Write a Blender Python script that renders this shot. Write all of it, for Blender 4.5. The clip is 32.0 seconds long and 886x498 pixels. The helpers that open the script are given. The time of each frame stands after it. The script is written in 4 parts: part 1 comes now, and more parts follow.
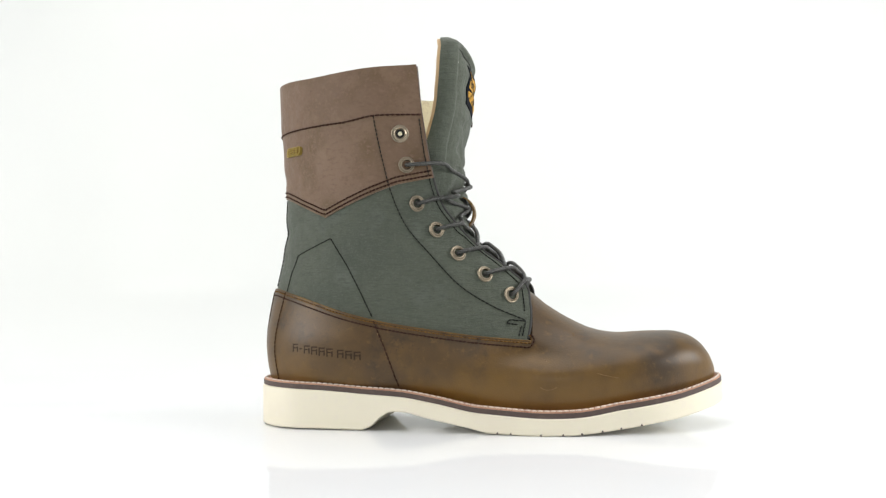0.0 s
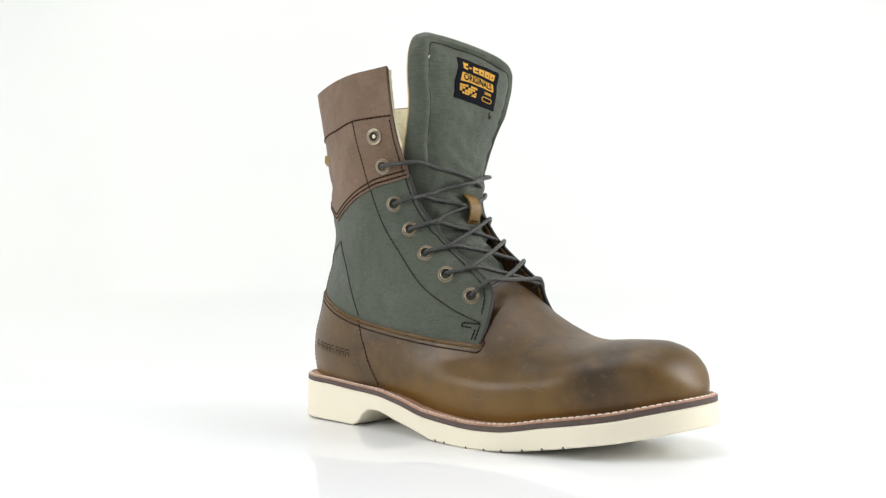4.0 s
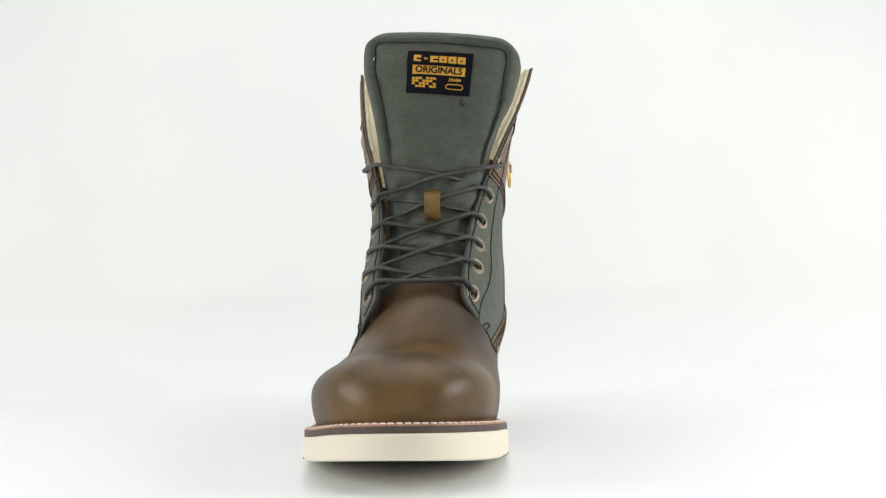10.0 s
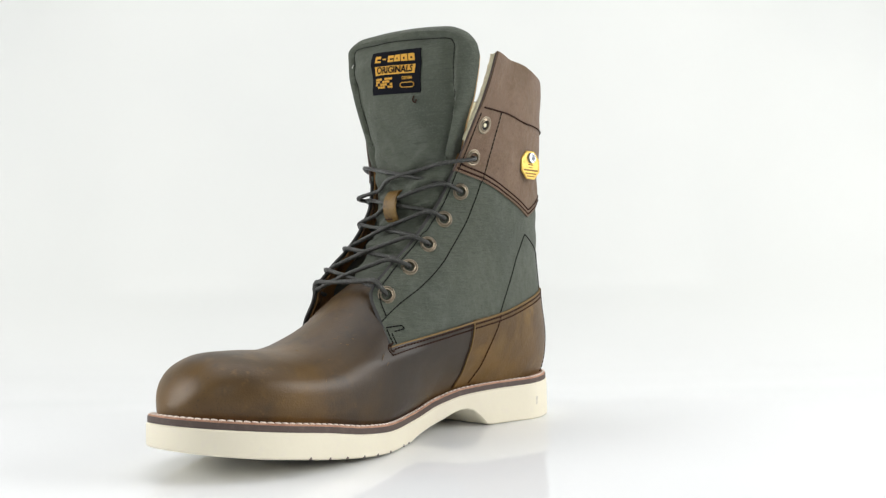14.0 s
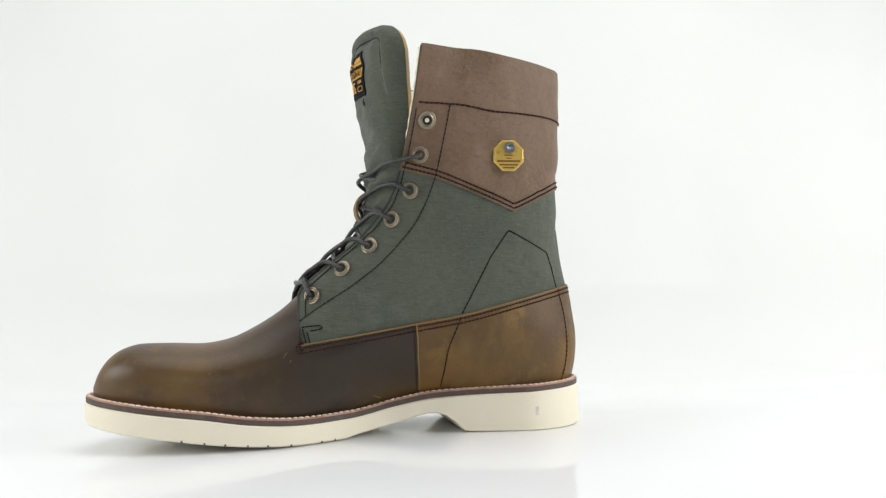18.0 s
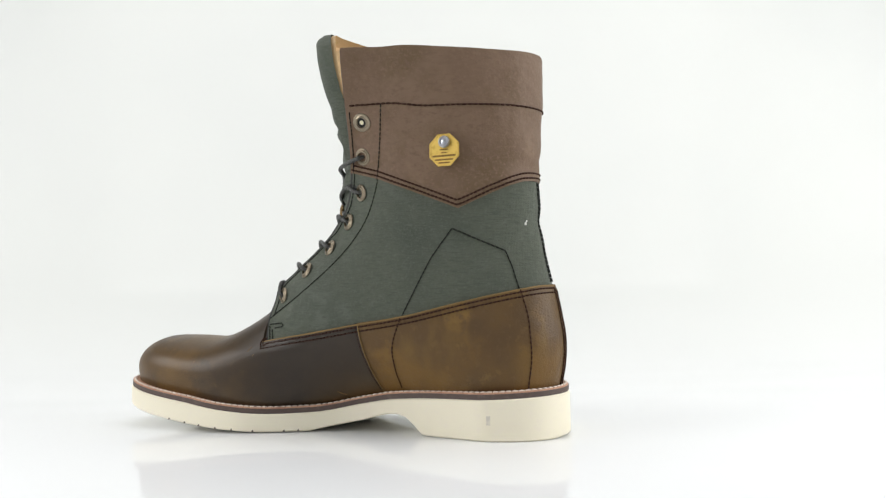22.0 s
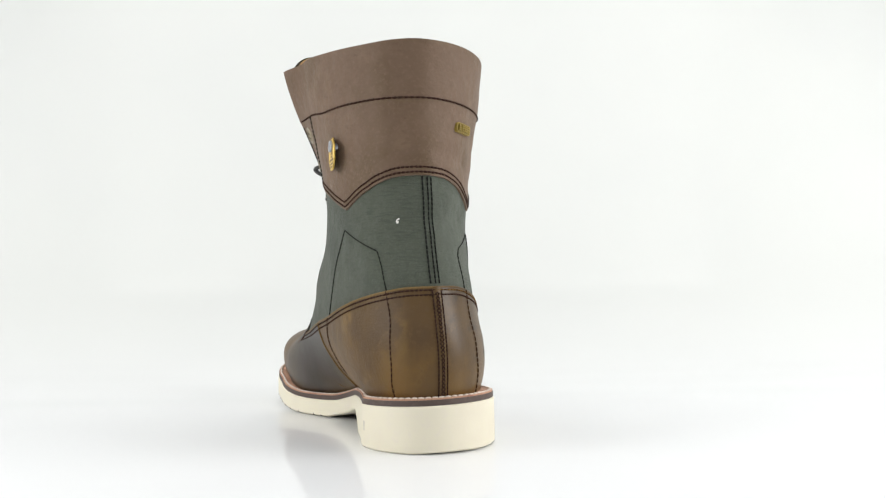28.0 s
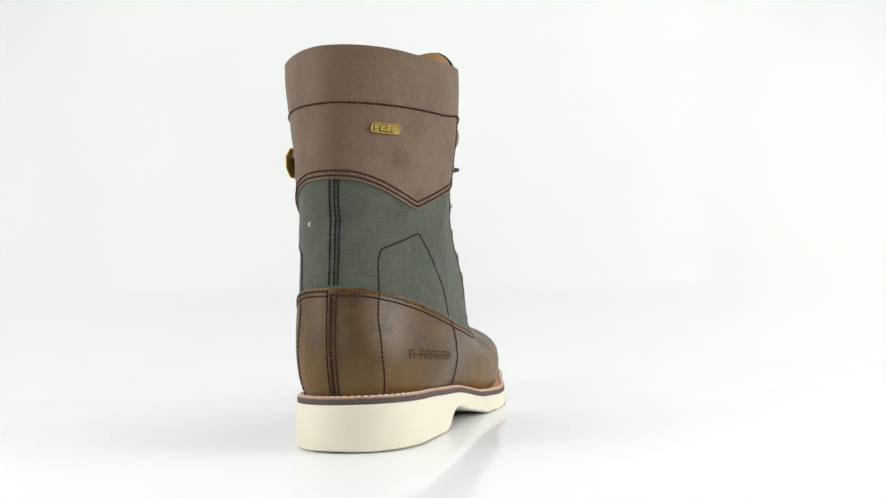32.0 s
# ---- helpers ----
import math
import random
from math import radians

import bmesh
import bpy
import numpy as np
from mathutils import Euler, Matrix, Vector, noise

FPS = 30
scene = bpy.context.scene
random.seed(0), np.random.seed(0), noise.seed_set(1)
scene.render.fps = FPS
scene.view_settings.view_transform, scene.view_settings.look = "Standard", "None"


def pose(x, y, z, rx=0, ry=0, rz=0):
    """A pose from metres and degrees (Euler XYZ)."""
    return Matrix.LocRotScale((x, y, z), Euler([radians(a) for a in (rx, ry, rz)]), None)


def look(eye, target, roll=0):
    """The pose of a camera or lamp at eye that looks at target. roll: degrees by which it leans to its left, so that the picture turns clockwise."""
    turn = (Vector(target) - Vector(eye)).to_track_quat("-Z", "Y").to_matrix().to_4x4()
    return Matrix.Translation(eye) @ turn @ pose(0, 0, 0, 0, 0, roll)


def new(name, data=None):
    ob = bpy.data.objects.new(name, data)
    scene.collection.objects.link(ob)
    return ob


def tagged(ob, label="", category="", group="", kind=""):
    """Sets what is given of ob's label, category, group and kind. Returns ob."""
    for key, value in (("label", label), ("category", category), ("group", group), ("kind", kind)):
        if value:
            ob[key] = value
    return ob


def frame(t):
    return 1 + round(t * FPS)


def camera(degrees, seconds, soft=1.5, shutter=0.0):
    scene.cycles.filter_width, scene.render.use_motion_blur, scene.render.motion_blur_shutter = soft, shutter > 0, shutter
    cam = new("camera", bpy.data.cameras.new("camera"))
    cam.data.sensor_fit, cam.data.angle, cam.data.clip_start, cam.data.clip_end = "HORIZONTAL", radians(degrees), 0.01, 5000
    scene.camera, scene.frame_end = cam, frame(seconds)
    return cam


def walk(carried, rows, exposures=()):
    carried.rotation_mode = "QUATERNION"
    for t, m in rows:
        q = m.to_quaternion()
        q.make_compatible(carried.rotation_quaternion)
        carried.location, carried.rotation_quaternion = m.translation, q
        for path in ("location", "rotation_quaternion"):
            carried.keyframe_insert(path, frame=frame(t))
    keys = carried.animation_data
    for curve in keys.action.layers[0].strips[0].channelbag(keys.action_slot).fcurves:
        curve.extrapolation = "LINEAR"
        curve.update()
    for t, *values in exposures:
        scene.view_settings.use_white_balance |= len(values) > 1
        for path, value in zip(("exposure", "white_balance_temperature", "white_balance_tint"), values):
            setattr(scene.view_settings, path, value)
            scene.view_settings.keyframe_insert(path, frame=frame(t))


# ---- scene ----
import collections

from mathutils.bvhtree import BVHTree


# The camera stands still at the height of the ankle; the boot turns on the spot.
CAM_EYE = Vector((0.0, -0.5743, 0.0884))
CAM_YAW, CAM_PITCH, CAM_ROLL = radians(2.053), radians(2.451), -0.882
cam = camera(53.89, 32.0, soft=1.3)
gaze = Vector((math.sin(CAM_YAW) * math.cos(CAM_PITCH), math.cos(CAM_YAW) * math.cos(CAM_PITCH), math.sin(CAM_PITCH)))
CAM_POSE = look(CAM_EYE, CAM_EYE + gaze, CAM_ROLL)
walk(cam, [(0.0, CAM_POSE), (32.0, CAM_POSE)], exposures=[(0.0, -0.02), (5.0, -0.02), (7.0, -0.1), (9.0, -0.18), (32.0, -0.16)])

# Turn of the boot, in degrees, every two seconds.
TURN = (-10.50, -27.82, -45.35, -63.18, -80.99, -98.42, -115.59, -132.88, -150.33,
        -167.78, -185.11, -202.20, -218.90, -235.46, -252.14, -268.84, -285.61)
OFF_AXIS = 0.0011   # the boot stands this far to the side of the table's axis

# ---- light: a white studio lit by softboxes ----
world = bpy.data.worlds.new("studio")
world.use_nodes = True
world.node_tree.nodes["Background"].inputs["Color"].default_value = (1, 1, 1, 1)
world.node_tree.nodes["Background"].inputs["Strength"].default_value = 0.06
scene.world = world


def softbox(name, eye, target, width, height, watts, colour=(1, 1, 1)):
    data = bpy.data.lights.new(name, "AREA")
    data.shape, data.size, data.size_y, data.energy, data.color = "RECTANGLE", width, height, watts, colour
    ob = new(name, data)
    ob.matrix_world = look(Vector(eye), Vector(target))
    return ob


WARM = (1.0, 0.995, 0.985)
softbox("softbox_key", (-1.15, -0.3, 0.5), (0, 0, 0.1), 0.62, 0.62, 10.2, WARM)
softbox("softbox_fill", (1.15, -0.3, 0.5), (0, 0, 0.1), 0.62, 0.62, 12.8, WARM)
softbox("softbox_front", (-0.12, -1.35, 0.5), (0, 0, 0.05), 0.5, 0.5, 2.8, WARM)
softbox("softbox_top", (0, 0.05, 1.25), (0, 0.05, 0), 1.5, 1.3, 14, WARM)
softbox("backdrop_light_left", (-1.15, 0.1, 0.75), (-0.6, 1.1, 0.45), 0.5, 0.5, 0.5, WARM)
softbox("backdrop_light_right", (1.15, 0.1, 0.75), (0.6, 1.1, 0.4), 0.5, 0.5, 1.3, WARM)


# ---- materials ----
def material(name, colour, rough=0.6, metal=0.0, spots=(), bump=0.0, bump_scale=600.0, weave=0.0, sheen=0.0, spec=0.5, coat=0.0, soft=None):
    """spots: (scale, colour, low, high) layers of noise mixed over the base colour."""
    m = bpy.data.materials.new(name)
    m.use_nodes = True
    nt = m.node_tree
    nodes, links = nt.nodes, nt.links
    bsdf = nodes["Principled BSDF"]
    bsdf.inputs["Roughness"].default_value = rough
    bsdf.inputs["Metallic"].default_value = metal
    bsdf.inputs["Specular IOR Level"].default_value = spec
    bsdf.inputs["Sheen Weight"].default_value = sheen
    bsdf.inputs["Coat Weight"].default_value = coat
    tc = nodes.new("ShaderNodeTexCoord")
    last = None
    base = nodes.new("ShaderNodeRGB")
    base.outputs[0].default_value = (*colour, 1)
    last = base.outputs[0]
    for scale, tint, low, high in spots:
        n = nodes.new("ShaderNodeTexNoise")
        n.inputs["Scale"].default_value = scale
        n.inputs["Detail"].default_value = 5 if scale > 60 else 2.5
        n.inputs["Roughness"].default_value = 0.6
        links.new(tc.outputs["Object"], n.inputs["Vector"])
        r = nodes.new("ShaderNodeMapRange")
        r.inputs["From Min"].default_value, r.inputs["From Max"].default_value = low, high
        r.interpolation_type = "SMOOTHSTEP"
        links.new(n.outputs["Fac"], r.inputs["Value"])
        x = nodes.new("ShaderNodeMix")
        x.data_type = "RGBA"
        links.new(r.outputs["Result"], x.inputs["Factor"])
        links.new(last, x.inputs["A"])
        x.inputs["B"].default_value = (*tint, 1)
        last = x.outputs["Result"]
    links.new(last, bsdf.inputs["Base Color"])
    if bump:
        n = nodes.new("ShaderNodeTexNoise")
        n.inputs["Scale"].default_value = bump_scale
        n.inputs["Detail"].default_value = 4
        links.new(tc.outputs["Object"], n.inputs["Vector"])
        height = n.outputs["Fac"]
        if weave:
            hs = []
            for axis, turn in (("X", 0.0), ("Z", 0.0)):
                w = nodes.new("ShaderNodeTexWave")
                w.bands_direction = axis
                w.inputs["Scale"].default_value = weave
                w.inputs["Distortion"].default_value = 1.5
                w.inputs["Detail Scale"].default_value = 3
                links.new(tc.outputs["Object"], w.inputs["Vector"])
                hs.append(w.outputs["Fac"])
            a = nodes.new("ShaderNodeMath")
            a.operation = "ADD"
            links.new(hs[0], a.inputs[0])
            links.new(hs[1], a.inputs[1])
            b = nodes.new("ShaderNodeMath")
            b.operation = "MULTIPLY_ADD"
            links.new(a.outputs[0], b.inputs[0])
            b.inputs[1].default_value = 0.16
            links.new(height, b.inputs[2])
            height = b.outputs[0]
        bp = nodes.new("ShaderNodeBump")
        bp.inputs["Strength"].default_value = bump
        bp.inputs["Distance"].default_value = 0.0006
        links.new(height, bp.inputs["Height"])
        links.new(bp.outputs["Normal"], bsdf.inputs["Normal"])
        if soft:
            # slow waves of worn cloth and hide
            n = nodes.new("ShaderNodeTexNoise")
            n.inputs["Scale"].default_value = soft[0]
            n.inputs["Detail"].default_value = 3
            n.inputs["Distortion"].default_value = 0.0
            links.new(tc.outputs["Object"], n.inputs["Vector"])
            slow = nodes.new("ShaderNodeBump")
            slow.inputs["Strength"].default_value = 1.0
            slow.inputs["Distance"].default_value = soft[1]
            links.new(n.outputs["Fac"], slow.inputs["Height"])
            links.new(slow.outputs["Normal"], bp.inputs["Normal"])
    return m


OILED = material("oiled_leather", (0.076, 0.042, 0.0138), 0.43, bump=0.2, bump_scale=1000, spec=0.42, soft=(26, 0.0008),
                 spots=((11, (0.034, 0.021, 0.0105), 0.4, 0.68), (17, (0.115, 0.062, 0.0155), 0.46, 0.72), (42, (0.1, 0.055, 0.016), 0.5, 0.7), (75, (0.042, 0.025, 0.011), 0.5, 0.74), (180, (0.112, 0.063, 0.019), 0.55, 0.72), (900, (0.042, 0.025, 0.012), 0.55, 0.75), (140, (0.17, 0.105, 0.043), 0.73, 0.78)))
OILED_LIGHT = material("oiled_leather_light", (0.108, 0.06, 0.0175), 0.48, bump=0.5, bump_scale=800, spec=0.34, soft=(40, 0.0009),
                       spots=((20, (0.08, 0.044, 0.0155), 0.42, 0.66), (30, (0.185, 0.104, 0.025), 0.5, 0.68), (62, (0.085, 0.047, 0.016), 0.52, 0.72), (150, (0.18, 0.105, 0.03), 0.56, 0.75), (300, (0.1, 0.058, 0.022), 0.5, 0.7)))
NUBUCK = material("nubuck", (0.148, 0.093, 0.058), 0.66, bump=0.42, bump_scale=800, sheen=0.08, spec=0.34, soft=(42, 0.003),
                  spots=((12, (0.18, 0.117, 0.074), 0.45, 0.7), (30, (0.122, 0.077, 0.04), 0.46, 0.7), (70, (0.178, 0.115, 0.07), 0.54, 0.74), (220, (0.114, 0.072, 0.043), 0.56, 0.8), (500, (0.175, 0.108, 0.07), 0.5, 0.7)))
CANVAS = material("canvas", (0.083, 0.094, 0.07), 0.85, bump=0.55, bump_scale=1500, weave=420, sheen=0.1, spec=0.3, soft=(38, 0.0042),
                  spots=((18, (0.062, 0.073, 0.056), 0.42, 0.7), (40, (0.096, 0.109, 0.087), 0.5, 0.72), (320, (0.07, 0.079, 0.062), 0.52, 0.72), (900, (0.1, 0.11, 0.09), 0.45, 0.75)))
PIPING = material("dark_piping", (0.03, 0.03, 0.028), 0.7, bump=0.2)
RUBBER = material("cream_rubber", (0.83, 0.775, 0.615), 0.5, bump=0.12, bump_scale=300,
                  spots=((25, (0.8, 0.735, 0.59), 0.5, 0.75), (240, (0.82, 0.76, 0.62), 0.5, 0.7)))
RAND = material("dark_rand", (0.085, 0.058, 0.048), 0.6, bump=0.2, spots=((200, (0.12, 0.085, 0.07), 0.5, 0.75),))
WELT = material("natural_welt", (0.56, 0.32, 0.21), 0.6, bump=0.2, spots=((120, (0.4, 0.19, 0.12), 0.45, 0.7),))
DARK_THREAD = material("dark_grey_thread", (0.016, 0.0175, 0.0155), 0.8, spec=0.15, spots=((260, (0.03, 0.032, 0.028), 0.5, 0.7),))
THREAD = material("dark_thread", (0.04, 0.019, 0.013), 0.8, spec=0.12, spots=((260, (0.045, 0.025, 0.018), 0.5, 0.7),))
GOLD_THREAD = material("ochre_thread", (0.15, 0.078, 0.02), 0.75, spec=0.2, spots=((300, (0.06, 0.03, 0.012), 0.5, 0.66),))
WHITE_THREAD = material("white_thread", (0.76, 0.66, 0.58), 0.7)
BRASS = material("aged_brass", (0.29, 0.245, 0.18), 0.38, metal=1.0, bump=0.05)
HOLE_SHADE = material("eyelet_shadow", (0.012, 0.011, 0.01), 0.8)
LACE = material("waxed_lace", (0.036, 0.037, 0.033), 0.42, bump=0.8, bump_scale=1600, spots=((900, (0.09, 0.091, 0.083), 0.5, 0.7),))
FLEECE = material("cream_fleece", (0.8, 0.755, 0.53), 0.95, bump=0.9, bump_scale=700, sheen=0.3, spots=((300, (0.62, 0.55, 0.38), 0.5, 0.75),))
TAN = material("tan_lining", (0.6, 0.42, 0.23), 0.75, bump=0.4, spots=((60, (0.5, 0.33, 0.16), 0.5, 0.75),))
TAB = material("tan_leather", (0.2, 0.11, 0.03), 0.5, bump=0.25, spots=((150, (0.13, 0.07, 0.02), 0.5, 0.75),))
LOOP_HIDE = material("loop_leather", (0.175, 0.098, 0.018), 0.5, bump=0.35, bump_scale=900, spots=((120, (0.085, 0.045, 0.011), 0.46, 0.66), (400, (0.22, 0.13, 0.03), 0.55, 0.7)))
SUEDE = material("brown_suede", (0.2, 0.105, 0.032), 0.85, bump=0.5, bump_scale=700, spots=((110, (0.07, 0.035, 0.015), 0.5, 0.62), (300, (0.27, 0.15, 0.05), 0.55, 0.75)))
EDGE = material("raw_leather_edge", (0.19, 0.115, 0.035), 0.7, bump=0.2)
BLACK_CLOTH = material("black_label_cloth", (0.006, 0.0065, 0.01), 0.9, spec=0.12, bump=0.2, bump_scale=1500)
YELLOW = material("yellow_weave", (0.62, 0.33, 0.035), 0.8, bump=0.2, bump_scale=1500)
GILT = material("gilt_metal", (0.66, 0.46, 0.115), 0.42, metal=0.75, bump=0.25, bump_scale=900, spots=((400, (0.52, 0.34, 0.07), 0.5, 0.7),))
GILT_DULL = material("dull_gilt_metal", (0.36, 0.26, 0.06), 0.5, metal=0.6, bump=0.05)
GILT_DARK = material("gilt_engraving", (0.18, 0.1, 0.02), 0.5, metal=0.4)
STEEL = material("steel", (0.42, 0.44, 0.48), 0.3, metal=0.95, bump=0.2, bump_scale=900)
BRAND = material("burned_mark", (0.042, 0.026, 0.013), 0.7, spec=0.2)
FLUFF = material("white_fluff", (0.75, 0.74, 0.7), 0.9)
SMUDGE = material("grey_smudge", (0.62, 0.58, 0.49), 0.6, bump=0.2, spots=((500, (0.72, 0.67, 0.55), 0.42, 0.62),))
WALL = material("grey_studio_paint", (0.16, 0.16, 0.165), 0.9, spots=((2, (0.14, 0.14, 0.145), 0.4, 0.7),))
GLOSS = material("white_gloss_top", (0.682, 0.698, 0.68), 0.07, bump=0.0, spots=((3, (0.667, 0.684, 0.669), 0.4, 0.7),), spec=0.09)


def along(mat, axis, low, high):
    """0 to 1 along one axis of the thing's own space."""
    nodes, links = mat.node_tree.nodes, mat.node_tree.links
    tc = nodes.new("ShaderNodeTexCoord")
    sep = nodes.new("ShaderNodeSeparateXYZ")
    links.new(tc.outputs["Object"], sep.inputs[0])
    r = nodes.new("ShaderNodeMapRange")
    r.interpolation_type = "SMOOTHSTEP"
    r.inputs["From Min"].default_value, r.inputs["From Max"].default_value = low, high
    links.new(sep.outputs[axis], r.inputs["Value"])
    return r.outputs["Result"]


def lit_front(mat, colour, low, high):
    """Paints the table's stronger light into the colour, lighter than the rise behind."""
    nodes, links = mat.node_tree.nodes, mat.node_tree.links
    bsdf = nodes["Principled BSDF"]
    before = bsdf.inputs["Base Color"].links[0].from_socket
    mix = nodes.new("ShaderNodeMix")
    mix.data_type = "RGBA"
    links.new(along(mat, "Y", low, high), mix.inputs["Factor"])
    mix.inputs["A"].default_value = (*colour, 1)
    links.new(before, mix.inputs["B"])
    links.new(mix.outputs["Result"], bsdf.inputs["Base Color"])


lit_front(GLOSS, (0.805, 0.82, 0.835), 0.0, 0.5)


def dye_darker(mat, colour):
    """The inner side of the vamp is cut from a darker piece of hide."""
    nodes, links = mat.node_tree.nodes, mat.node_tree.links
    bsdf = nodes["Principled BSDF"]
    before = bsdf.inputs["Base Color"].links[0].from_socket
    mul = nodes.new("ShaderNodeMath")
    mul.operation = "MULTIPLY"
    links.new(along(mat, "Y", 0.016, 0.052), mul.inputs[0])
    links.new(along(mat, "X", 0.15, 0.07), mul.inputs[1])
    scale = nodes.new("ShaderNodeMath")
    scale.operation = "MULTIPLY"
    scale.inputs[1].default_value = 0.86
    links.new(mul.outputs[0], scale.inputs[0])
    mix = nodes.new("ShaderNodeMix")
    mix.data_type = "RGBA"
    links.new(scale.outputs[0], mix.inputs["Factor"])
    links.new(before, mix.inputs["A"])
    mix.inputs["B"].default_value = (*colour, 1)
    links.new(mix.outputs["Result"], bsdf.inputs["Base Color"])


def streaks(mat, colour, scale, stretch, low, high, bump):
    """Fine level streaks: threads of the weave, brushing of the hide."""
    nodes, links = mat.node_tree.nodes, mat.node_tree.links
    bsdf = nodes["Principled BSDF"]
    before = bsdf.inputs["Base Color"].links[0].from_socket
    tc = nodes.new("ShaderNodeTexCoord")
    mp = nodes.new("ShaderNodeMapping")
    mp.inputs["Scale"].default_value = (1, 1, stretch)
    links.new(tc.outputs["Object"], mp.inputs["Vector"])
    n = nodes.new("ShaderNodeTexNoise")
    n.inputs["Scale"].default_value, n.inputs["Detail"].default_value = scale, 4
    links.new(mp.outputs["Vector"], n.inputs["Vector"])
    r = nodes.new("ShaderNodeMapRange")
    r.inputs["From Min"].default_value, r.inputs["From Max"].default_value = low, high
    links.new(n.outputs["Fac"], r.inputs["Value"])
    mix = nodes.new("ShaderNodeMix")
    mix.data_type = "RGBA"
    links.new(r.outputs["Result"], mix.inputs["Factor"])
    links.new(before, mix.inputs["A"])
    mix.inputs["B"].default_value = (*colour, 1)
    links.new(mix.outputs["Result"], bsdf.inputs["Base Color"])
    old = bsdf.inputs["Normal"].links[0].from_socket
    bp = nodes.new("ShaderNodeBump")
    bp.inputs["Strength"].default_value, bp.inputs["Distance"].default_value = 1.0, bump
    links.new(n.outputs["Fac"], bp.inputs["Height"])
    links.new(old, bp.inputs["Normal"])
    links.new(bp.outputs["Normal"], bsdf.inputs["Normal"])


streaks(CANVAS, (0.066, 0.077, 0.059), 150, 7, 0.5, 0.7, 0.0003)
streaks(CANVAS, (0.103, 0.114, 0.091), 240, 6, 0.58, 0.76, 0.0002)
streaks(NUBUCK, (0.137, 0.086, 0.053), 230, 2.2, 0.5, 0.72, 0.0001)
streaks(NUBUCK, (0.162, 0.104, 0.066), 260, 2, 0.58, 0.76, 0.0001)
streaks(OILED_LIGHT, (0.155, 0.09, 0.024), 45, 0.35, 0.56, 0.74, 0.0003)


def ochre_low(mat, colour, low, high, scale):
    """Mixes ochre into the oiled hide in uneven clouds, more towards the bottom."""
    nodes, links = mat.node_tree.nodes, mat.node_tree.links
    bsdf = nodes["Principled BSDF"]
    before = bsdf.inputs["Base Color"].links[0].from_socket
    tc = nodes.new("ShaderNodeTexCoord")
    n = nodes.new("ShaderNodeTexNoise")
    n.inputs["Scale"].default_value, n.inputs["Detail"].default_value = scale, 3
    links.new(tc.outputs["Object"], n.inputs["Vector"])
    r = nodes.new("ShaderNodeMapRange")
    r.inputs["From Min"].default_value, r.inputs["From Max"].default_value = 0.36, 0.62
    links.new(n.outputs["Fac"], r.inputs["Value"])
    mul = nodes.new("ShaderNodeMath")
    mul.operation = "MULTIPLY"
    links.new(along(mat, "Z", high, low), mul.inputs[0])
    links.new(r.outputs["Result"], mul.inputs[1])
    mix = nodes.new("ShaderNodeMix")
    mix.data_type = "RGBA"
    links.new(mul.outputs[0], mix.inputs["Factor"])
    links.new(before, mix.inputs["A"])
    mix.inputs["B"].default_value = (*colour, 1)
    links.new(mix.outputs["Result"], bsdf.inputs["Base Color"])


ochre_low(OILED, (0.155, 0.082, 0.0145), 0.018, 0.07, 24)
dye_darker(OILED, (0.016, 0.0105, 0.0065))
ochre_low(OILED_LIGHT, (0.15, 0.078, 0.016), 0.026, 0.07, 30)


# ---- mesh helpers ----
def mesh(name, verts, faces, mat, smooth=True):
    me = bpy.data.meshes.new(name)
    me.from_pydata([tuple(v) for v in verts], [], faces)
    me.materials.append(mat)
    if smooth:
        me.polygons.foreach_set("use_smooth", [True] * len(me.polygons))
    me.update()
    return me


def part(name, me, parent, label=""):
    ob = new(name, me)
    ob.parent = parent
    if label:
        tagged(ob, label)
    return ob


def spline(x, pairs):
    """A smooth curve through (x, y) pairs."""
    xs = [q[0] for q in pairs]
    ys = [q[1] for q in pairs]
    if x <= xs[0]:
        return ys[0]
    if x >= xs[-1]:
        return ys[-1]
    i = max(k for k in range(len(xs) - 1) if xs[k] <= x)
    h = xs[i + 1] - xs[i]
    u = (x - xs[i]) / h

    def slope(k):
        if k == 0:
            return (ys[1] - ys[0]) / (xs[1] - xs[0])
        if k == len(xs) - 1:
            return (ys[k] - ys[k - 1]) / (xs[k] - xs[k - 1])
        a = (ys[k] - ys[k - 1]) / (xs[k] - xs[k - 1])
        b = (ys[k + 1] - ys[k]) / (xs[k + 1] - xs[k])
        if a * b <= 0:
            return 0.0
        return 2 * a * b / (a + b)
    m0, m1 = slope(i) * h, slope(i + 1) * h
    return ((2 * u ** 3 - 3 * u ** 2 + 1) * ys[i] + (u ** 3 - 2 * u ** 2 + u) * m0
            + (-2 * u ** 3 + 3 * u ** 2) * ys[i + 1] + (u ** 3 - u ** 2) * m1)


def ease(u):
    u = min(1.0, max(0.0, u))
    return u * u * (3 - 2 * u)


